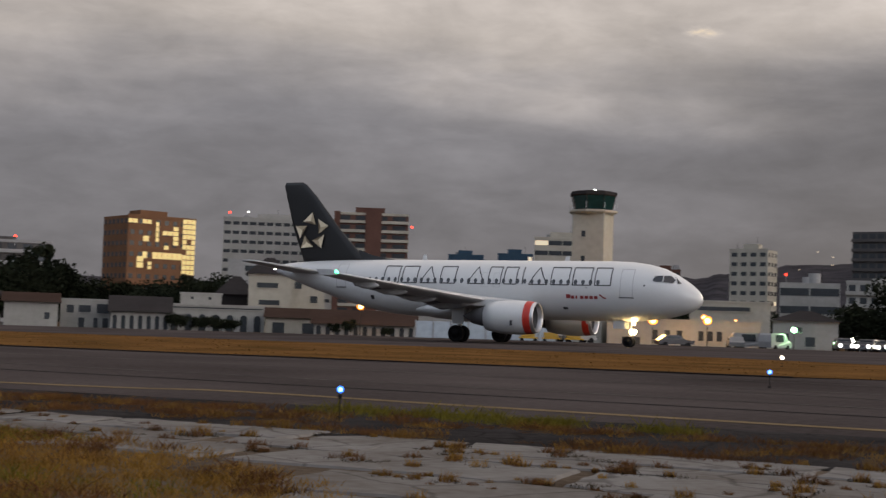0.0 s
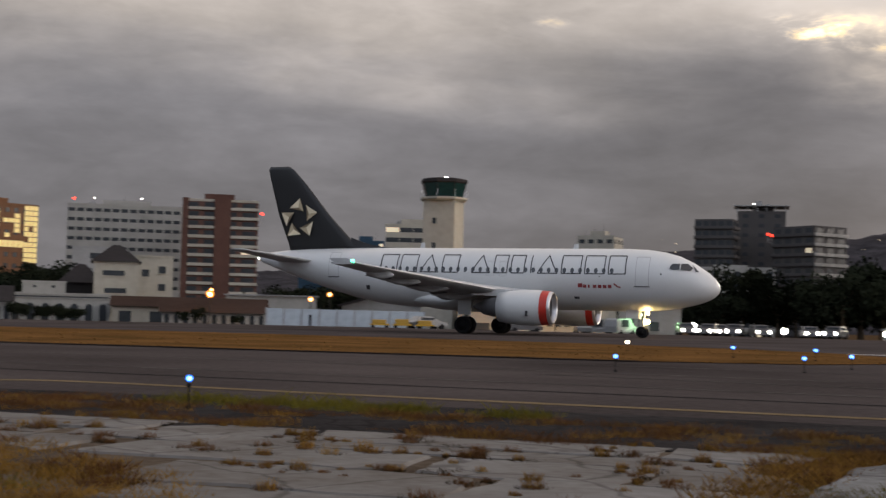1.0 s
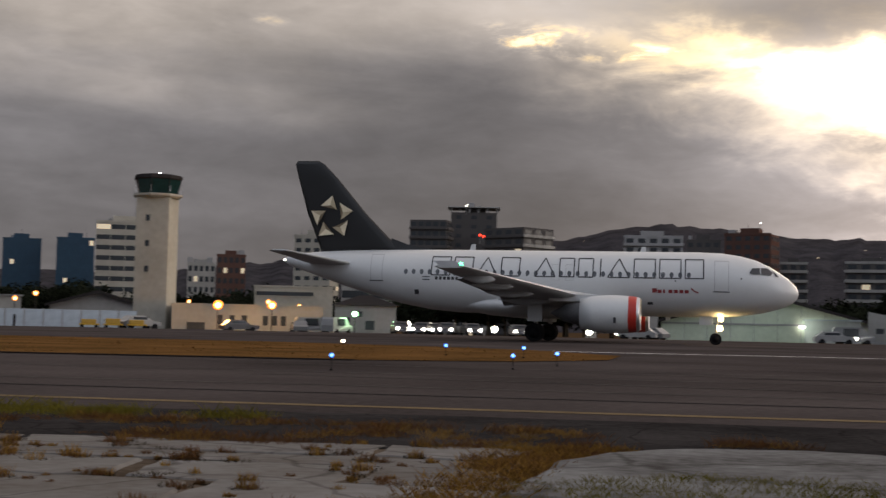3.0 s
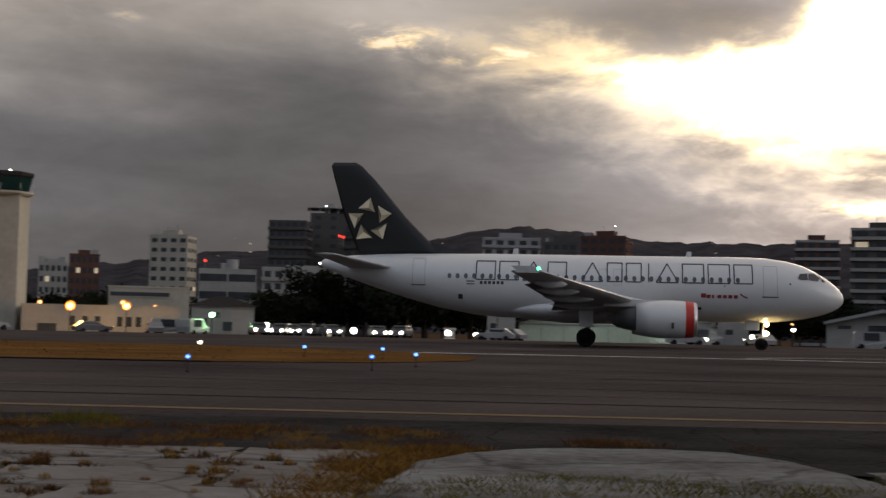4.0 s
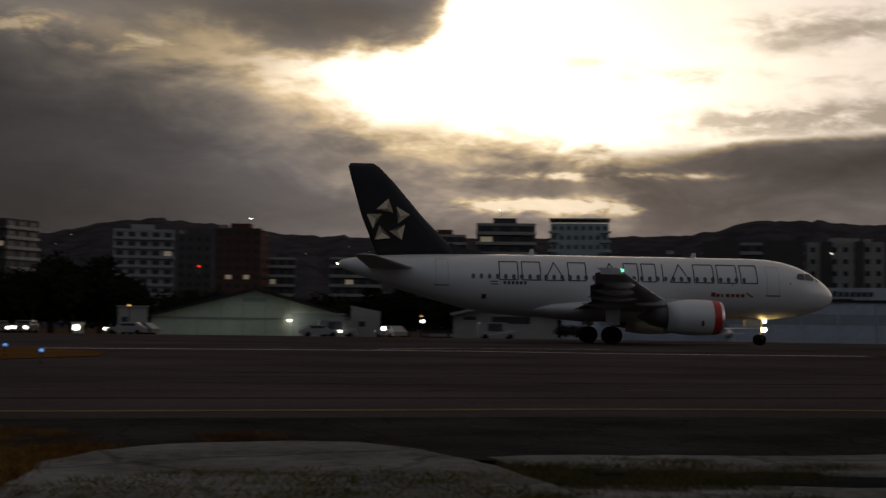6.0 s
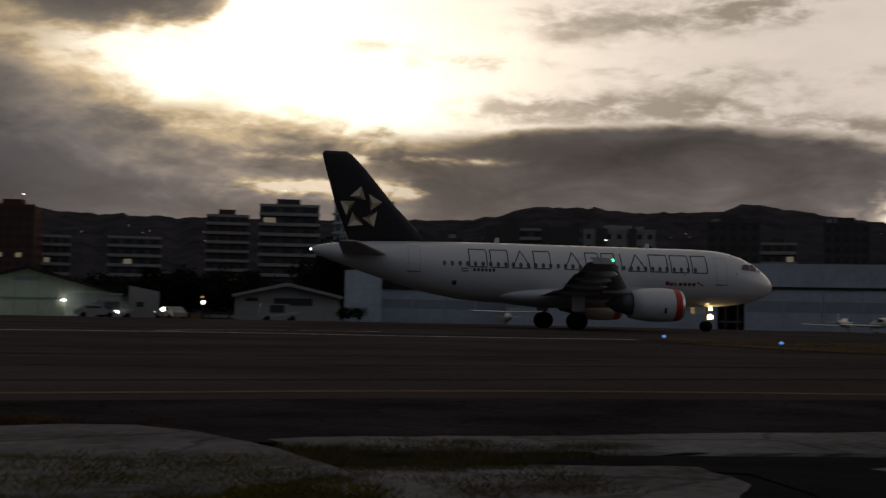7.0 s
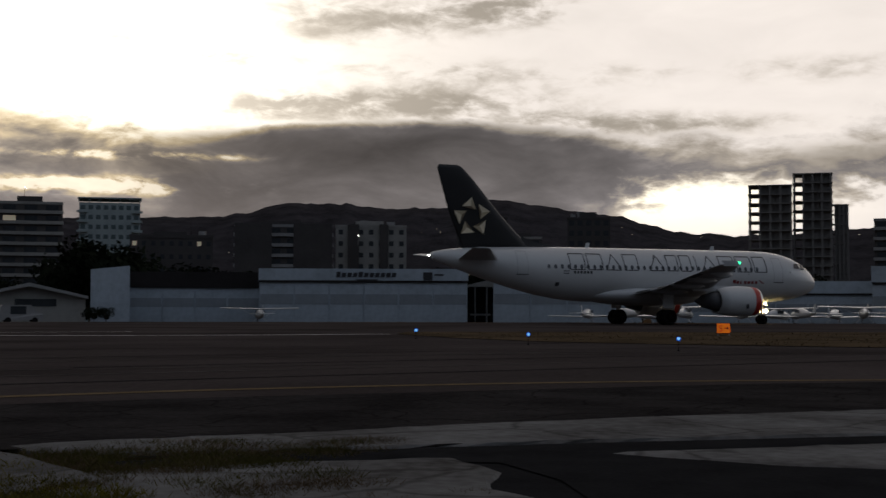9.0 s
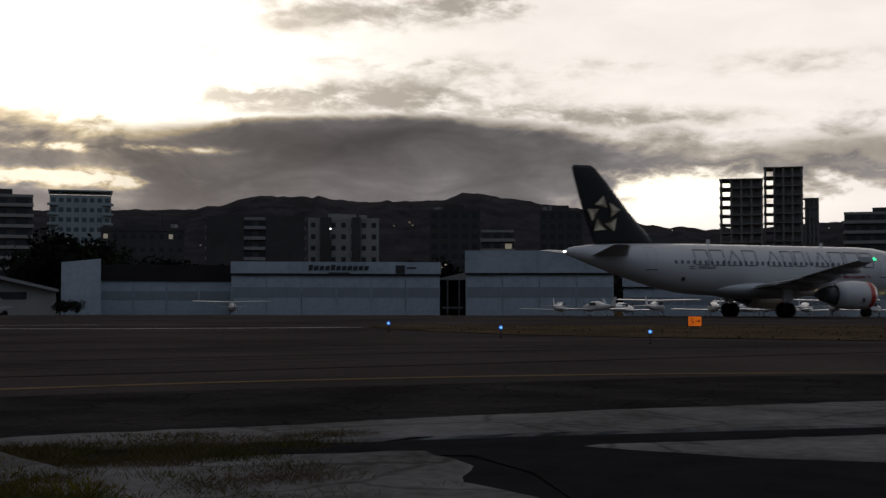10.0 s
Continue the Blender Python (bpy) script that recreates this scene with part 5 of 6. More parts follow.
def scatter(poly, n, z=0.0, size=(0.5, 1.3), clump=0.0, cell=1.0):
    us, vs = [p[0] for p in poly], [p[1] for p in poly]
    out = []
    while len(out) < n:
        p = (random.uniform(min(us), max(us)), random.uniform(min(vs), max(vs)))
        if inside(p, poly) and (not clump or noise.noise((p[0] * cell, p[1] * cell, 5)) > clump - random.random() * 0.25):
            q = uv(*p, z)
            q.z += land(q.length)
            out.append((q, random.uniform(*size)))
    return out


FORE = [(-14, 5.0), (-14, 8.8), (-8.2, 8.75), (-6.2, 8.5), (-4.2, 7.2), (-2.4, 5.4), (-2.0, 3.0), (-8, 2.0)]
EDGE = [(-40, 9), (-14, 10.4), (-6, 10.5), (-0.5, 10.4), (0.4, 11.2), (2.6, 11.4), (3.2, 10), (3.2, 11), (0, 12.4), (-6, 12.9), (-14, 12.6), (-40, 11.5)]
SLABFRONT = [(-0.4, 4.5), (-0.5, 8.0), (0.6, 8.75), (1.8, 8.7), (2.6, 8.2), (2.8, 5.0)]
MIDWEED = [(2.8, 7.3), (2.9, 9.6), (3.6, 9.4), (5.6, 8.5), (6.0, 7.8), (4.6, 7.6)]
LOWWEED = [(1.6, 3.5), (1.6, 7.6), (3.4, 7.9), (4.5, 6.4), (3.8, 4.0)]
tufts("straw_grass", scatter(FORE, 2600), 0.07, 44, 0.18, STRAW, "thick dry straw-coloured grass", 1.4, 0.0022)
tufts("rusty_weeds", scatter(FORE, 500, clump=0.1), 0.10, 34, 0.13, RUSTWEED, "reddish brown dry weeds among the grass", 1.5, 0.0028)
tufts("green_grass", scatter(FORE, 350, clump=0.15, cell=0.6), 0.085, 34, 0.14, GREENWEED, "patches of yellow-green grass", 1.5, 0.003)
APRON = [(-13.5, 8.7), (-13.5, 10.4), (-6, 10.5), (-0.6, 10.2), (-0.6, 6.4), (-3.8, 7.6), (-6, 9.0)]
SPRIGS = [j for j in JOINTS if random.random() < 0.6] + scatter(APRON, 150, 0.015, (0.35, 1.0))
tufts("rusty_weeds", scatter(EDGE, 620, size=(0.4, 1.5), clump=0.15), 0.085, 95, 0.18, RUSTWEED, "reddish brown weeds along the asphalt edge", 1.3, 0.0016)
tufts("straw_grass", scatter(EDGE, 480, size=(0.4, 1.3), clump=0.15), 0.08, 80, 0.18, STRAW, "dry straw tufts along the asphalt edge", 1.3, 0.0016)
tufts("rusty_weeds", [j for j in SPRIGS if random.random() < 0.75], 0.075, 55, 0.075, RUSTWEED, "compact reddish brown weeds in the slab joints", 0.75, 0.0026)
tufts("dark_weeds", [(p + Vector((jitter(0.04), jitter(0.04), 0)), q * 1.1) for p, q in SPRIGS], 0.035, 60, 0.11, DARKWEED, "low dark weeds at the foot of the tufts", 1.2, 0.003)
tufts("straw_grass", [j for j in SPRIGS if random.random() < 0.45], 0.10, 45, 0.07, STRAW, "dry straw blades in the slab joints", 0.7, 0.002)
tufts("green_grass", scatter([(-7.6, 12.6), (-7.4, 13.6), (-3.2, 13.5), (-3.0, 12.7)], 70, size=(0.5, 1.6), clump=0.0, cell=1.3), 0.11, 44, 0.17, GREENWEED, "yellow-green weeds round the taxiway lamp", 1.3, 0.003)
tufts("green_grass", scatter(SLABFRONT, 1500, size=(0.6, 1.3)), 0.075, 36, 0.13, GREENWEED, "short yellow-green grass before the slab", 1.4, 0.0028)
tufts("straw_grass", scatter(MIDWEED, 200, clump=0.12) + scatter(LOWWEED, 330, clump=0.3, cell=1.6), 0.055, 95, 0.16, DULLSTRAW, "dry grass growing between the slabs", 1.4, 0.0015)
tufts("green_grass", scatter(LOWWEED, 420, clump=0.2, cell=1.2) + scatter(MIDWEED, 150, clump=0.1), 0.07, 80, 0.16, OLIVEWEED, "green grass growing between the slabs", 1.4, 0.0016)
CREVICE = [(-1.2, 5.5), (-0.7, 10.4), (0.3, 10.9), (0.1, 10.2), (-0.3, 9.2), (-0.4, 7.0), (-0.3, 5.5)]
tufts("straw_grass", scatter(CREVICE, 260), 0.08, 40, 0.15, STRAW, "dry grass between the old slabs", 1.6, 0.0025)
tufts("rusty_weeds", scatter(CREVICE, 140), 0.08, 40, 0.15, RUSTWEED, "brown weeds between the old slabs", 1.6, 0.0025)
tufts("verge_grass", scatter(ISLAND_A, 3000, 0.02), 0.045, 4, 0.4, VERGESTRAW, "dry mown grass on the verge between taxiways", 0.8, 0.03)
tufts("verge_grass", scatter(ISLAND_B, 2500, 0.02), 0.05, 4, 0.4, DULLSTRAW, "dry mown grass on the island", 0.8, 0.03)


# ---- lamps on the field ----
def taxi_lamp(at, glow, label, h=0.30, r=0.062):
    ob = thing("taxiway_lamp", label, "lamp", Matrix.Translation(at), "taxiway edge lamps")
    part("base_plate", tube((0, 0, 0), (0, 0, 0.03), 0.03, n=14), RUBBER, ob)
    part("stem", tube((0, 0, 0.03), (0, 0, h - 0.07), 0.007, n=8), RUBBER, ob)
    part("collar", tube((0, 0, h - 0.09), (0, 0, h - 0.05), 0.02, 0.02, n=12), RUBBER, ob)
    globe = part("globe", ball(r, (0, 0, h)), glow, ob, "glowing globe", True)
    # pale ball on the eye's side imitates the glare's core, the blue globe its rim
    if glow is L_BLUE:
        d = -Vector((at.x, at.y, 0)).normalized()
        part("bulb", ball(r * 0.66, Vector((0, 0, h)) + d * r * 0.55), L_BLUECORE, globe, "pale core of the lamp's glare", True)
    return ob


# globe radius grows with range to take in the glare
for b, far in ((-16.11, 13.7), (-34.01, 26.5), (-38.84, 41), (-43.56, 32.5), (-41.7, 29.3), (-42.15, 39.8), (-78.67, 47), (-83.44, 39), (-89.72, 33.6)):
    taxi_lamp(spot(b, far, 0.02), L_BLUE, "blue glowing taxiway edge lamp on a short stem", r=0.027 + far * 0.0008)
taxi_lamp(spot(-34.49, 46, 0.02), lit("warm_white_glow", (1.0, 0.86, 0.66), 8), "warm white glowing lamp on a short stem in the grass", r=0.06)


def taxi_sign():
    ob = thing("taxiway_sign", "small orange lit taxiway sign with a letter and arrow", "sign", Matrix.Translation(spot(-91.57, 56, 0.02)) @ Matrix.Rotation(radians(-91.57), 4, "Z"))
    part("cabinet", cube(-0.29, 0.29, -0.09, 0.09, 0.08, 0.52, 0.02), INK, ob)
    part("face", cube(-0.26, 0.26, -0.10, -0.088, 0.11, 0.49), lit("orange_sign_glow", (1.0, 0.20, 0.01), 1.1), ob, "glowing orange face")
    for x in (-0.22, 0.22):
        part("leg", cube(x - 0.03, x + 0.03, -0.03, 0.03, 0, 0.11), STEEL, ob)
    cu = bpy.data.curves.new("letter", "FONT")
    cu.body, cu.size, cu.extrude, cu.align_x = "S", 0.36, 0.004, "CENTER"
    o = new("letter", cu)
    dg = bpy.context.evaluated_depsgraph_get()
    me = bpy.data.meshes.new_from_object(o.evaluated_get(dg))
    bpy.data.objects.remove(o)
    me.materials.clear()
    me.materials.append(INK)
    piece("letter", me, ob, pose(-0.11, -0.106, 0.17, 90))
    bm = cube(0.02, 0.15, -0.108, -0.102, 0.285, 0.32)
    loft([[Vector((0.14, y, 0.375)), Vector((0.14, y, 0.23)), Vector((0.23, y, 0.302))] for y in (-0.108, -0.102)], True, bm)
    part("arrow", bm, INK, ob)


taxi_sign()


# ---- trees ----
LEAF = paint("dark_foliage", (0.013, 0.016, 0.010), 0.9, vary=0.5, scale=0.4, fine=3)
BARK = paint("bark", (0.09, 0.07, 0.05), 0.9, vary=0.3, scale=2)


def tree(at, h, r, label="dark leafy tree behind the airfield buildings", leaves=900, tall=False, group="dark trees"):
    ob = thing("tree", label, "tree", Matrix.Translation(at), group)
    bm = bmesh.new()
    tube((0, 0, -0.5), (0.1, 0.05, h * 0.5), 0.25, 0.12, 8, bm)
    limbs = []
    for k in range(6):
        a = k * math.tau / 6 + jitter(0.4)
        e = Vector((math.cos(a) * r * 0.6, math.sin(a) * r * 0.6, h * random.uniform(0.55, 0.85)))
        tube((0.05, 0, h * random.uniform(0.3, 0.5)), e, 0.09, 0.03, 5, bm)
        limbs.append(e)
    part("trunk", bm, BARK, ob)
    co, fc = [], []
    blobs = [(Vector((jitter(r * 0.75), jitter(r * 0.75), h * (random.uniform(0.15, 0.95) if tall else random.uniform(0.38, 0.88)))), r * random.uniform(0.28, 0.5)) for _ in range(11)] + [(e, r * 0.4) for e in limbs]
    for _ in range(leaves):
        c, q = random.choice(blobs)
        d = Vector((random.gauss(0, 1), random.gauss(0, 1), random.gauss(0, 0.8))).normalized() * q * random.uniform(0.55, 1.08)
        p = c + d
        s = random.uniform(0.22, 0.5)
        a = Vector((random.gauss(0, 1), random.gauss(0, 1), random.gauss(0, 1))).normalized()
        b = a.orthogonal().normalized()
        i = len(co)
        co += [p - a * s, p + b * s * 0.6, p + a * s, p - b * s * 0.6]
        fc.append((i, i + 1, i + 2, i + 3))
    me = bpy.data.meshes.new("crown")
    me.from_pydata([tuple(c) for c in co], [], fc)
    me.materials.append(LEAF)
    o = new("crown", me)
    o.parent = ob
    return ob


PROTO = [tree(spot(-40, 250, land(250)), 9.5, 5.5, leaves=2200), tree(spot(-42.5, 240, land(240)), 8.0, 5.0, leaves=2000), tree(spot(-1.0, 260, land(260)), 11, 5, leaves=2000), tree(spot(-3.6, 240, land(240)), 15, 2.4, "tall dark cypress behind white houses", 1600, True)]


def grove(b0, b1, far, n, hmin, hmax):
    for k in range(n):
        b = b0 + (b1 - b0) * (k + 0.5) / n + jitter(0.25)
        d = far + jitter(18)
        src = random.choice(PROTO[:3])
        s = random.uniform(hmin, hmax) / 9.5
        o = copy_thing(src, Matrix.Translation(spot(b, d, land(d))) @ Matrix.Rotation(random.uniform(0, 6), 4, "Z"))
        o.scale = (s * random.uniform(0.9, 1.25), s * random.uniform(0.9, 1.25), s)


grove(1.5, -5.0, 235, 10, 9, 12)
grove(-5.0, -12.5, 240, 11, 7.5, 10)
grove(-18.5, -24.5, 255, 8, 5.5, 8)
grove(-27, -33, 270, 7, 6, 8)
grove(-36.8, -46.8, 250, 15, 8.5, 12.5)
grove(-43.0, -46.8, 225, 6, 9, 12)
grove(-57.0, -62.0, 260, 7, 8, 11)
grove(-64.0, -71.0, 300, 8, 9, 12)
grove(-55.0, -60.0, 330, 5, 9, 12)
grove(-20, -37, 345, 15, 9, 13)
grove(-46.5, -58, 345, 11, 10, 14)
grove(-69, -101, 335, 24, 8, 13)
grove(-64.9, -65.7, 177, 3, 1.6, 2.4)
grove(-64.3, -66.2, 235, 3, 12, 14)
grove(-9.0, -12.6, 176, 6, 1.8, 2.6)
grove(-15.2, -19.0, 158, 5, 1.2, 1.8)


# ---- the white buildings beside the field ----
def arch_mesh(w, h, d):
    """A round-headed dark opening, slightly proud of the wall's plane."""
    r = w / 2
    pts = [(-r, 0), (r, 0)] + [(r * math.cos(a * math.pi / 8), h - r + r * math.sin(a * math.pi / 8)) for a in range(9)]
    bm = bmesh.new()
    loft([[Vector((x, y, z)) for x, z in pts] for y in (-d, 0.2)], True, bm)
    return bm


def house(name, label, b0, b1, far, top, wall, roof=None, ridge=None, openings=(), arches=0, depth=9, category="house", hip=False):
    m, w = place(b0, b1, far)
    ob = thing(name, label, category, m)
    h = rise(top, far)
    part("wall", cube(0, w, 0, depth, -1, h), wall, ob)
    part("cornice", cube(-0.12, w + 0.12, -0.12, 0.02, h - 0.22, h + 0.03), wall, ob)
    if roof:
        k = rise(ridge, far)
        bm = bmesh.new()
        if hip:
            loft([[Vector((-0.5, -0.5, h)), Vector((w + 0.5, -0.5, h)), Vector((w + 0.5, depth + 0.5, h)), Vector((-0.5, depth + 0.5, h))],
                  [Vector((w * 0.4, depth * 0.45, k)), Vector((w * 0.6, depth * 0.45, k)), Vector((w * 0.6, depth * 0.55, k)), Vector((w * 0.4, depth * 0.55, k))]], True, bm)
        else:
            loft([[Vector((x, -0.7, h - 0.1)), Vector((x, depth / 2, k)), Vector((x, depth + 0.7, h - 0.1)), Vector((x, depth / 2, h - 0.1))] for x in (-0.4, w + 0.4)], True, bm)
        part("roof", bm, roof, ob)
    if arches:
        a = part("arch_opening", arch_mesh(w / arches * 0.5, min(2.4, h * 0.72), 0.04), GLASS, ob)
        me = a.data
        bpy.data.objects.remove(a)
        for i in range(arches):
            piece("arch_opening", me, ob, Matrix.Translation((w * (i + 0.5) / arches, 0, 0.15)))
    for x0, x1, z0, z1 in openings:
        f = part("window", cube(w * x0, w * x1, -0.05, 0.1, h * z0, h * z1), GLASS, ob)
        part("window_sill", cube(w * x0 - 0.1, w * x1 + 0.1, -0.16, 0.02, h * z0 - 0.12, h * z0 - 0.02), wall, f)
    return ob


house("shed", "dark reddish shed at the edge of the field", 1.5, -2.1, 175, 0.75, ROOF_TILE, ROOF_DARK, 0.95)
house("house", "plain white house with a pinkish pitched roof", -2.3, -4.4, 172, 0.55, W_WHITE, ROOF_TILE, 0.92, [(0.75, 0.85, 0.35, 0.6)])
house("house", "white two-storey house with dark openings", -4.5, -6.9, 178, 0.70, W_WHITE, None, None, [(0.1, 0.22, 0.55, 0.8), (0.3, 0.5, 0.58, 0.8), (0.6, 0.8, 0.55, 0.85), (0.3, 0.4, 0.05, 0.4), (0.7, 0.8, 0.05, 0.4), (0.55, 0.62, 0.05, 0.4)])
house("arcade", "white arcade with round arches under a dark roof", -6.5, -8.9, 170, 0.28, W_WHITE, ROOF_DARK, 0.92, arches=7)
house("villa", "long white colonial building with arches and hedge", -8.8, -12.8, 180, 0.64, W_WHITE, None, None, [(0.02, 0.98, 0.86, 0.9)], arches=7)
house("villa_storey", "white upper storey with round windows", -9.3, -11.0, 186, 1.12, W_WHITE, None, None, [(0.25, 0.32, 0.84, 0.9), (0.68, 0.75, 0.84, 0.9)])
house("villa_tower", "white tower house with a dark hipped roof", -12.1, -13.85, 188, 2.0, W_CREAM, ROOF_DARK, 2.75, [(0.2, 0.7, 0.78, 0.86), (0.25, 0.75, 0.5, 0.58)], hip=True)
house("annex", "white annex beside the tower house", -13.8, -15.3, 200, 2.3, W_CREAM, None, None, [(0.15, 0.35, 0.7, 0.8), (0.6, 0.8, 0.5, 0.6), (0.6, 0.8, 0.75, 0.85)])
house("flats", "pale low flats behind the tower house", -11.2, -13.0, 330, 2.6, W_GREY, None, None, [(0.4, 0.9, 0.85, 0.92)], category="building")
house("dark_hall", "dark tiled hall roof behind the white villa", -10.8, -12.4, 200, 1.1, ROOF_DARK, ROOF_DARK, 1.9, hip=True, category="building")
house("canopy_hall", "hall under a brown clay tile roof", -12.9, -15.4, 172, 0.22, W_CREAM, ROOF_TILE, 0.62, [(0.1, 0.3, 0.1, 0.7), (0.6, 0.9, 0.1, 0.7)])
house("arcade", "low white arcade wall under a dark tile roof", -14.9, -19.2, 160, 0.02, W_WHITE, ROOF_TILE, 0.62, arches=11)


def perimeter():
    m, w = place(-19.2, -25.9, 150)
    ob = thing("boundary_wall", "pale grey boundary wall of panels beside the apron", "wall", m)
    h = rise(0.24, 150)
    n = 9
    p = part("panel", cube(-w / n / 2 + 0.03, w / n / 2 - 0.03, 0, 0.15, -0.6, h, 0.02), W_METAL, ob)
    for i in range(n):
        mm = Matrix.Translation((w * (i + 0.5) / n, 0, 0))
        if i == 0:
            p.matrix_local = mm
        else:
            piece("panel", p.data, ob, mm)
    for i in range(n + 1):
        part("post", cube(w * i / n - 0.08, w * i / n + 0.08, -0.06, 0.2, -0.6, h + 0.1), W_GREY, ob)
    part("door", cube(w * 0.27, w * 0.285, -0.03, 0.02, 0, h * 0.7), ROOF_DARK, ob)
    m, w = place(-17.5, -21.3, 215)
    o = thing("depot", "long flat white depot roof behind the boundary wall", "building", m)
    part("wall", cube(0, w, 0, 8, -1, rise(0.75, 215)), W_WHITE, o)
    part("roof", cube(-0.3, w + 0.3, -0.4, 8.3, rise(0.75, 215), rise(0.75, 215) + 0.2), W_GREY, o)
    m, w = place(-22.7, -25.4, 205)
    o, w, pe, pk = gable_hall("storehouse", "pale gabled storehouse behind the wall", -22.4, -26.2, 205, 0.42, 0.95, W_GREY, ROOF_DARK, 15)


perimeter()


def terminal():
    ob = house("terminal", "low white terminal building with square windows", -27.3, -33.6, 175, 0.62, W_WHITE, None, None,
               [(x, x + 0.035, 0.28, 0.62) for x in (0.30, 0.38, 0.46, 0.60, 0.66, 0.72)] + [(0.10, 0.22, 0.02, 0.35)], category="terminal", depth=14)
    house("terminal_wing", "cream two-storey wing with a flat pale roof", -30.7, -34.0, 200, 1.45, W_CREAM, None, None, [(0.02, 0.75, 0.80, 0.88), (0.02, 0.7, 0.45, 0.55)], category="terminal", depth=14)
    house("house", "white house with a dark hipped roof", -34.1, -36.7, 185, 0.70, W_WHITE, ROOF_DARK, 1.15, [(0.1, 0.25, 0.3, 0.6), (0.5, 0.65, 0.2, 0.5), (0.35, 0.45, 0.62, 0.8)], hip=True)
    house("kiosk", "small white service kiosk under a lamp", -44.75, -45.2, 150, 0.0, W_WHITE, None, None, [(0.3, 0.7, 0.5, 0.8)], category="kiosk", depth=2)


terminal()


# ---- street lamps and glows ----
def street_lamp(b, far, el, glow, label, r=0.32, group="apron lamps"):
    z = land(far)
    ob = thing("street_lamp", label, "lamp", Matrix.Translation(spot(b, far, z)) @ Matrix.Rotation(radians(b), 4, "Z"), group)
    h = rise(el, far)
    part("pole", tube((0, 0.6, 0), (0, 0.6, h + 0.1), 0.07, 0.04, 8), ROOF_DARK, ob)
    part("arm", tube((0, 0.6, h + 0.1), (0, -0.1, h + 0.18), 0.04, n=6), ROOF_DARK, ob)
    # ball larger than a real head, so that it takes in the glare
    head = part("lamp_head", ball(r * 1.35, (0, -0.2, h)), glow, ob, "glowing lamp head with its glare", True)
    # amber: the ball acts as halo, a paler one in front as the glare's core
    if glow is L_AMBER:
        part("bulb", ball(r * 0.85, (0, -0.2 - r * 0.8, h - r * 0.1)), L_AMBERCORE, head, "pale core of the lamp's glare", True)
    return ob


for b, far, el, r in ((-16.84, 158, 0.77, 0.34), (-16.9, 210, 0.95, 0.25), (-21.05, 190, 0.66, 0.28), (-21.85, 190, 0.88, 0.28), (-29.2, 168, 0.58, 0.46), (-31.45, 168, 0.62, 0.40), (-31.3, 190, 0.75, 0.3), (-32.6, 190, 0.62, 0.2), (-28.0, 210, 0.7, 0.25)):
    street_lamp(b, far, el, L_AMBER, "amber sodium lamp on a pole by the apron", r)
street_lamp(-34.95, 160, 0.33, lit("green_white_glow", (0.35, 1.0, 0.45), 14), "greenish white lamp on a pole", 0.24)
street_lamp(-37.2, 150, -0.05, L_WHITE, "bright white lamp over the car park", 0.24)
street_lamp(-44.9, 148, -0.22, L_WHITE, "bright white lamp over the car park", 0.24)
street_lamp(-40.9, 150, -0.2, L_WHITE, "bright white lamp over the car park", 0.26)
street_lamp(-59.2, 160, 0.45, L_AMBER, "small amber lamp between hangars", 0.10)
street_lamp(-59.25, 158, 0.22, L_WHITE, "white lamp between hangars", 0.15)
street_lamp(-57.6, 150, -0.1, L_WHITE, "white lamp beside the annex", 0.18)
street_lamp(-47.0, 163, 0.72, L_AMBER, "small amber lamp on the hut", 0.12)


def shine(b, far, el, colour, watts):
    """The light that a lamp head throws on the walls about it."""
    l = new("lamp_light", bpy.data.lights.new("lamp_light", "POINT"))
    l.data.energy, l.data.color, l.data.shadow_soft_size = watts, colour, 0.4
    l.location = spot(b, far, EYE[2] + far * math.tan(radians(el)) - 0.2)


shine(-16.84, 156.5, 0.77, (1.0, 0.5, 0.12), 220)
for b, far, el in ((-29.2, 166, 0.58), (-31.45, 166, 0.62)):
    shine(b, far, el, (1.0, 0.5, 0.12), 1500)
shine(-34.95, 158.8, 0.33, (0.4, 1.0, 0.5), 500)
shine(-40.9, 148.2, -0.2, (1, 0.97, 0.9), 500)
shine(-53.2, 178, 0.30, (0.75, 1.0, 0.85), 900)


# ---- vehicles ----
CARS = [painted("silver_car_paint", (0.14, 0.145, 0.15), rough=0.35), painted("white_car_paint", (0.22, 0.22, 0.22), rough=0.35), painted("dark_car_paint", (0.04, 0.04, 0.045), rough=0.3)]


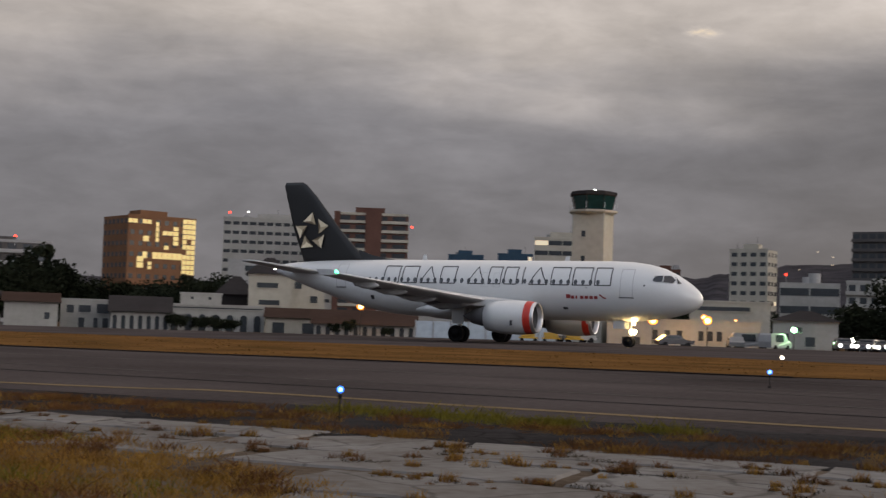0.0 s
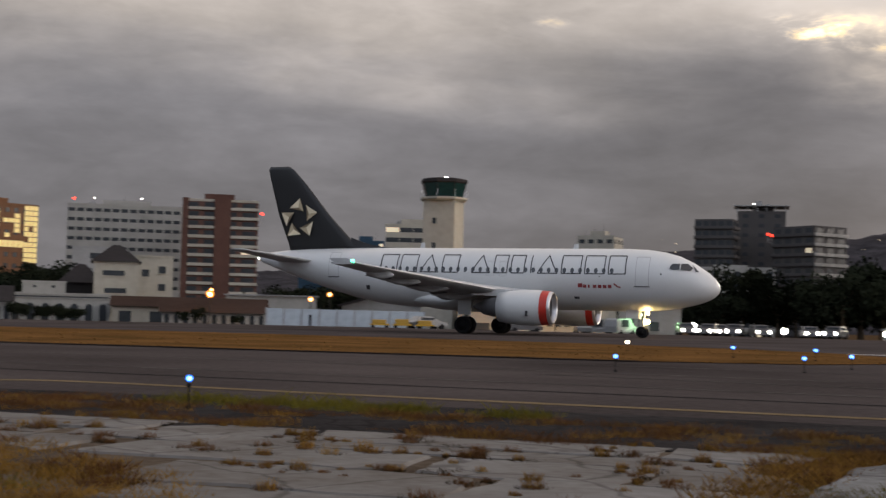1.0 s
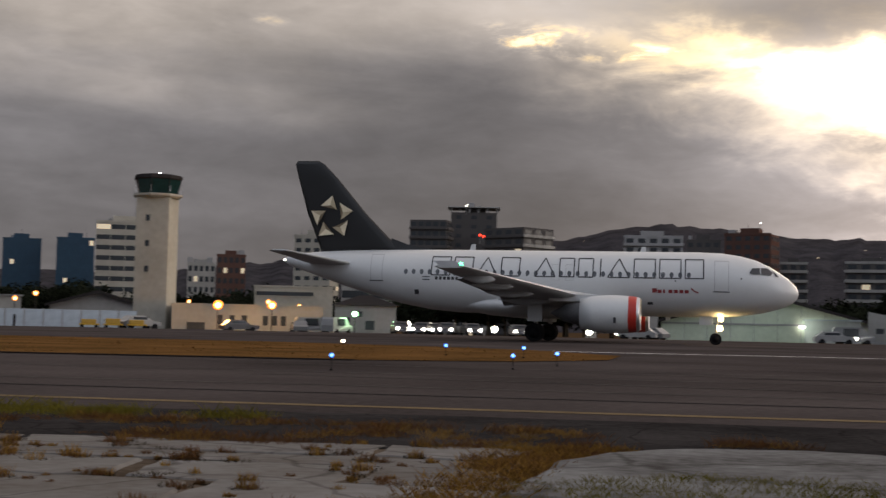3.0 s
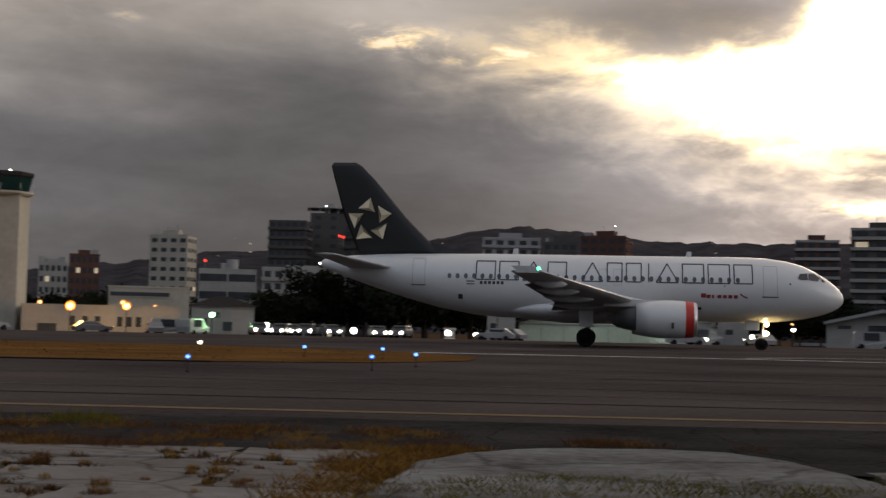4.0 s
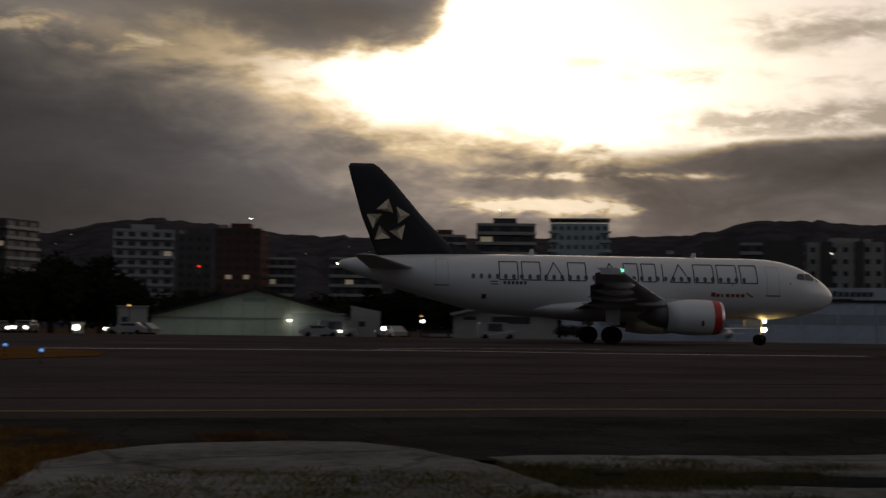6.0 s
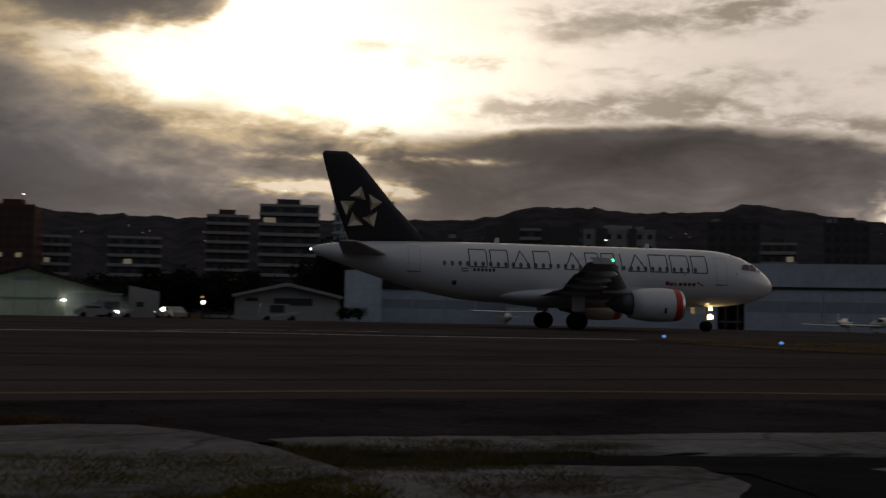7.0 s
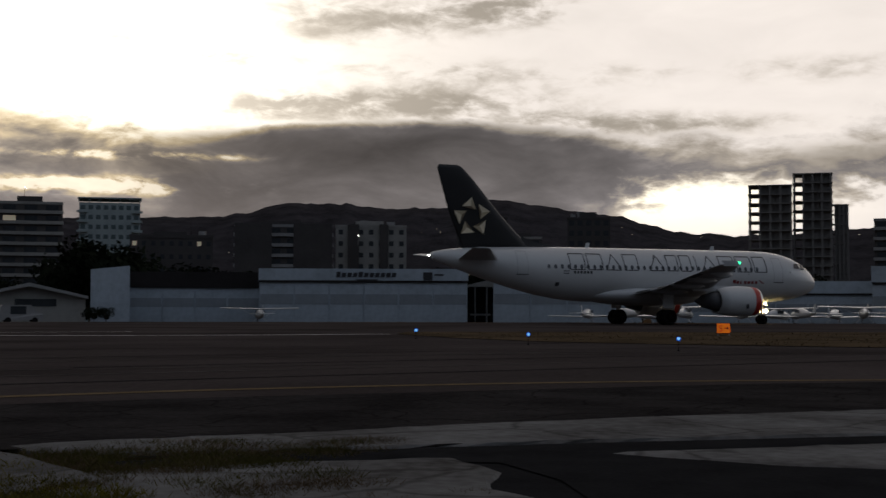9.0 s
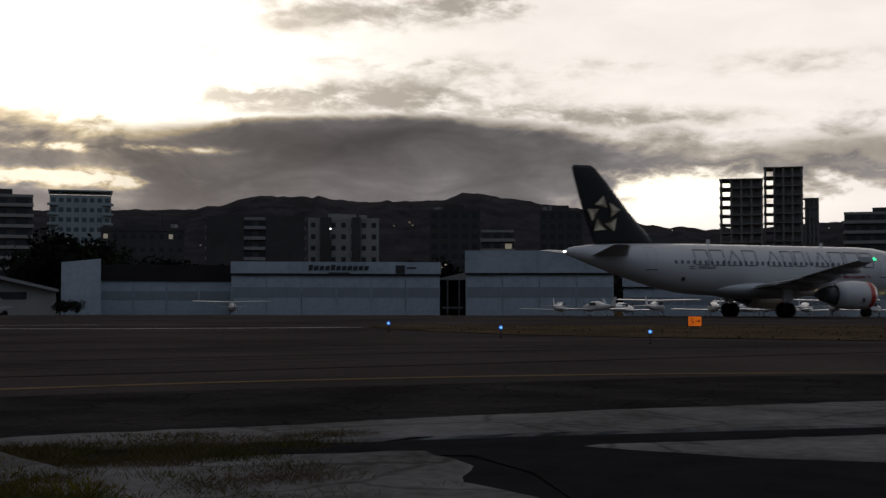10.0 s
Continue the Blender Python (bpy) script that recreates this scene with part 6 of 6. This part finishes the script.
def car(at, turn, colour, label, lights=True, van=False):
    ob = thing("van" if van else "car", label, "van" if van else "car", Matrix.Translation(at) @ Matrix.Rotation(turn, 4, "Z"), "parked vehicles")
    top = 1.95 if van else 1.45
    prof = ([(-2.2, 0.35), (-2.25, 1.0), (-2.1, 1.75), (-1.9, top), (1.0, top), (1.7, 1.15), (2.25, 0.95), (2.3, 0.4)] if van else
            [(-2.15, 0.35), (-2.2, 0.8), (-1.9, 0.95), (-1.2, top), (0.3, top), (1.1, 0.95), (2.05, 0.8), (2.2, 0.4)])
    bm = bmesh.new()
    loft([[Vector((x, y * (0.86 if z > 1.0 else 1), z)) for x, z in prof] for y in (-0.85, 0.85)], True, bm)
    body = part("body", bm, colour, ob)
    part("windscreen", cube(0.75 if not van else 1.15, 0.8 if not van else 1.2, -0.62, 0.62, 1.05, top - 0.1), GLASS, ob)
    for side in (-1, 1):
        part("side_window", cube(-1.1, 0.5, side * 0.80 - 0.03, side * 0.80 + 0.03, 0.98, top - 0.15), GLASS, ob)
        for x in (-1.35, 1.4):
            part("wheel", tube((x, side * 0.62, 0.32), (x, side * 0.88, 0.32), 0.32, n=16), RUBBER, ob)
        part("headlight", ball(0.17, (2.16, side * 0.6, 0.70), sub=2), L_WHITE if lights else GLASS, ob, "glowing headlight" if lights else "")
    return ob


for k, b in enumerate((-36.9, -37.85, -38.2, -38.9, -39.9, -41.9, -42.9)):
    d = 146 + (k % 3) * 2
    car(spot(b, d, land(d)), radians(b - 90 + (8, -14, 20, -6, 12)[k % 5]), CARS[2], "parked dark car with bright headlights on the apron car park", True)
for b, d, turn, c, van, l in ((-33.2, 160, 10, 1, True, False), (-32.6, 158, 95, 0, False, False), (-46.9, 150, 170, 1, False, True), (-47.4, 152, 150, 0, False, False), (-54.9, 150, 5, 1, False, True), (-55.6, 152, 10, 0, True, False), (-57.9, 152, 120, 1, False, True), (-62.4, 150, 8, 1, True, False), (-30.1, 160, 20, 2, False, False), (-26.0, 145, 30, 1, False, False), (-34.2, 158, 60, 1, True, False)):
    car(spot(b, d, land(d)), radians(b + turn), CARS[c], "parked van on the apron" if van else "parked car on the apron", l, van)


def baggage_train(b, far):
    at = spot(b, far, land(far))
    for k in range(3):
        ob = thing("baggage_cart", "yellow baggage cart standing by the boundary wall", "cart", Matrix.Translation(at) @ Matrix.Rotation(radians(b), 4, "Z") @ Matrix.Translation((k * 2.4, 0, 0)), "baggage carts")
        part("bed", cube(-1, 1, -0.6, 0.6, 0.35, 0.5, 0.02), painted("cart_yellow", (0.45, 0.27, 0.04)), ob)
        part("rail", cube(-1, -0.94, -0.6, 0.6, 0.5, 1.15 - k * 0.15), W_GREY, ob)
        part("load", cube(-0.8, 0.7, -0.5, 0.5, 0.5, 0.95 + 0.1 * (k % 2), 0.05), painted("cart_cover", (0.40, 0.25, 0.06)), ob)
        for x in (-0.7, 0.7):
            part("wheel", tube((x, -0.62, 0.2), (x, -0.5, 0.2), 0.2, n=12), RUBBER, ob)


baggage_train(-24.0, 143)


# ---- light aircraft on the apron ----
def light_plane(b, far, turn, label, low=False):
    ob = thing("light_aircraft", label, "light aircraft", Matrix.Translation(spot(b, far, land(far))) @ Matrix.Rotation(radians(b + turn), 4, "Z"), "parked light aircraft")
    secs = [(3.9, 0.12, 1.25), (3.5, 0.42, 1.28), (2.3, 0.55, 1.35), (1.4, 0.62, 1.55), (0.2, 0.62, 1.55), (-1.2, 0.42, 1.45), (-3.9, 0.12, 1.5)]
    part("fuselage", loft([[Vector((x, r * math.cos(k * math.tau / 12), z + r * math.sin(k * math.tau / 12))) for k in range(12)] for x, r, z in secs]), WHITE, ob, smooth=True)
    z = 1.1 if low else 2.2
    part("wing", loft([[Vector((p.x + 1.9, p.y, p.z)) for p in foil(0, c, 0.13, y, z + abs(y) * 0.025, 10)] for y, c in ((-5.4, 1.1), (-5.0, 1.4), (0, 1.6), (5.0, 1.4), (5.4, 1.1))]), WHITE, ob, smooth=True)
    part("tailplane", loft([[Vector((p.x - 3.1, p.y, p.z)) for p in foil(0, c, 0.1, y, 1.6, 8)] for y, c in ((-1.7, 0.6), (0, 1.0), (1.7, 0.6))]), WHITE, ob, smooth=True)
    part("fin", loft([[Vector((x, y, zz)) for x, y in ((a, 0), (a - l / 2, 0.05), (a - l, 0), (a - l / 2, -0.05))] for zz, a, l in ((1.5, -2.8, 1.2), (2.7, -3.6, 0.65))]), REDMARK if far % 2 else WHITE, ob)
    for side in (-1, 1):
        part("cabin_glass", cube(0.0, 1.5, side * 0.6 - 0.02, side * 0.6 + 0.02, 1.62, 2.0), GLASS, ob)
        part("leg", tube((0.3, side * 0.4, 1.0), (0.2, side * 1.15, 0.25), 0.05, n=6), WHITE, ob)
        part("wheel", tube((0.2, side * 1.1, 0.22), (0.2, side * 1.25, 0.22), 0.22, n=12), RUBBER, ob)
        if not low:
            part("strut", tube((0.8, side * 0.5, 1.1), (1.2, side * 2.6, 2.2), 0.03, n=6), WHITE, ob)
    part("nose_leg", tube((2.9, 0, 0.9), (3.0, 0, 0.2), 0.05, n=6), STEEL, ob)
    part("nose_wheel", tube((3.0, -0.07, 0.2), (3.0, 0.07, 0.2), 0.2, n=12), RUBBER, ob)
    part("propeller", cube(3.88, 3.93, -0.05, 0.05, 0.45, 2.05), INK, ob)
    return ob


for b, d, turn, low in ((-72.1, 188, 95, False), (-85.9, 178, 80, True), (-87.6, 172, 120, True), (-88.4, 182, 60, True), (-89.9, 170, 75, False), (-92.4, 176, 100, True), (-93.6, 180, 60, False), (-94.8, 172, 110, True), (-96.0, 178, 80, True), (-97.2, 170, 95, False), (-98.5, 175, 70, True)):
    light_plane(b, d, turn, "small white low-wing aircraft parked on the apron" if low else "small white high-wing aircraft parked on the apron", low)


# ---- roof lamps of the city ----
def beacon(b, far, el, glow, label, r):
    ob = thing("roof_lamp", label, "lamp", Matrix.Translation(spot(b, far, EYE[2] + far * math.tan(radians(el)))), "city lamps")
    part("bulb", ball(r, (0, 0, 0), sub=1), glow, ob)
    part("mast", tube((0, 0, -r), (0, 0, -r - 3), 0.08, n=6), W_GREY, ob)


for b, el in ((-2.6, 3.15), (-4.0, 2.75), (-5.1, 0.95), (-11.2, 4.55), (-18.9, 4.2), (-40.2, 3.8), (-40.35, 3.75), (-49.8, 2.4), (-34.6, 2.6)):
    beacon(b, 505, el, L_RED, "small red warning lamp on a roof", 0.5)
for b, el in ((-39.6, 5.05), (-12.0, 4.6), (-13.9, 4.65), (-51.9, 4.45), (-76.2, 3.2), (-62.5, 5.0)):
    beacon(b, 505, el, L_WHITE, "small white lamp on a roof", 0.22)


def town_lights():
    """Scattered house lamps on the dark hillside."""
    bm = bmesh.new()
    for _ in range(70):
        b = random.uniform(-33, -100)
        ball(random.uniform(0.35, 0.7), spot(b, 1900, 1900 * math.tan(radians(random.uniform(2.4, 3.7)))), bm, 1)
    tagged(part("hillside_lamps", bm, lit("far_lamp_glow", (1.0, 0.8, 0.55), 1.6)), "scattered lamps of houses on the hillside", "lamps", kind="stuff")


town_lights()


motions()
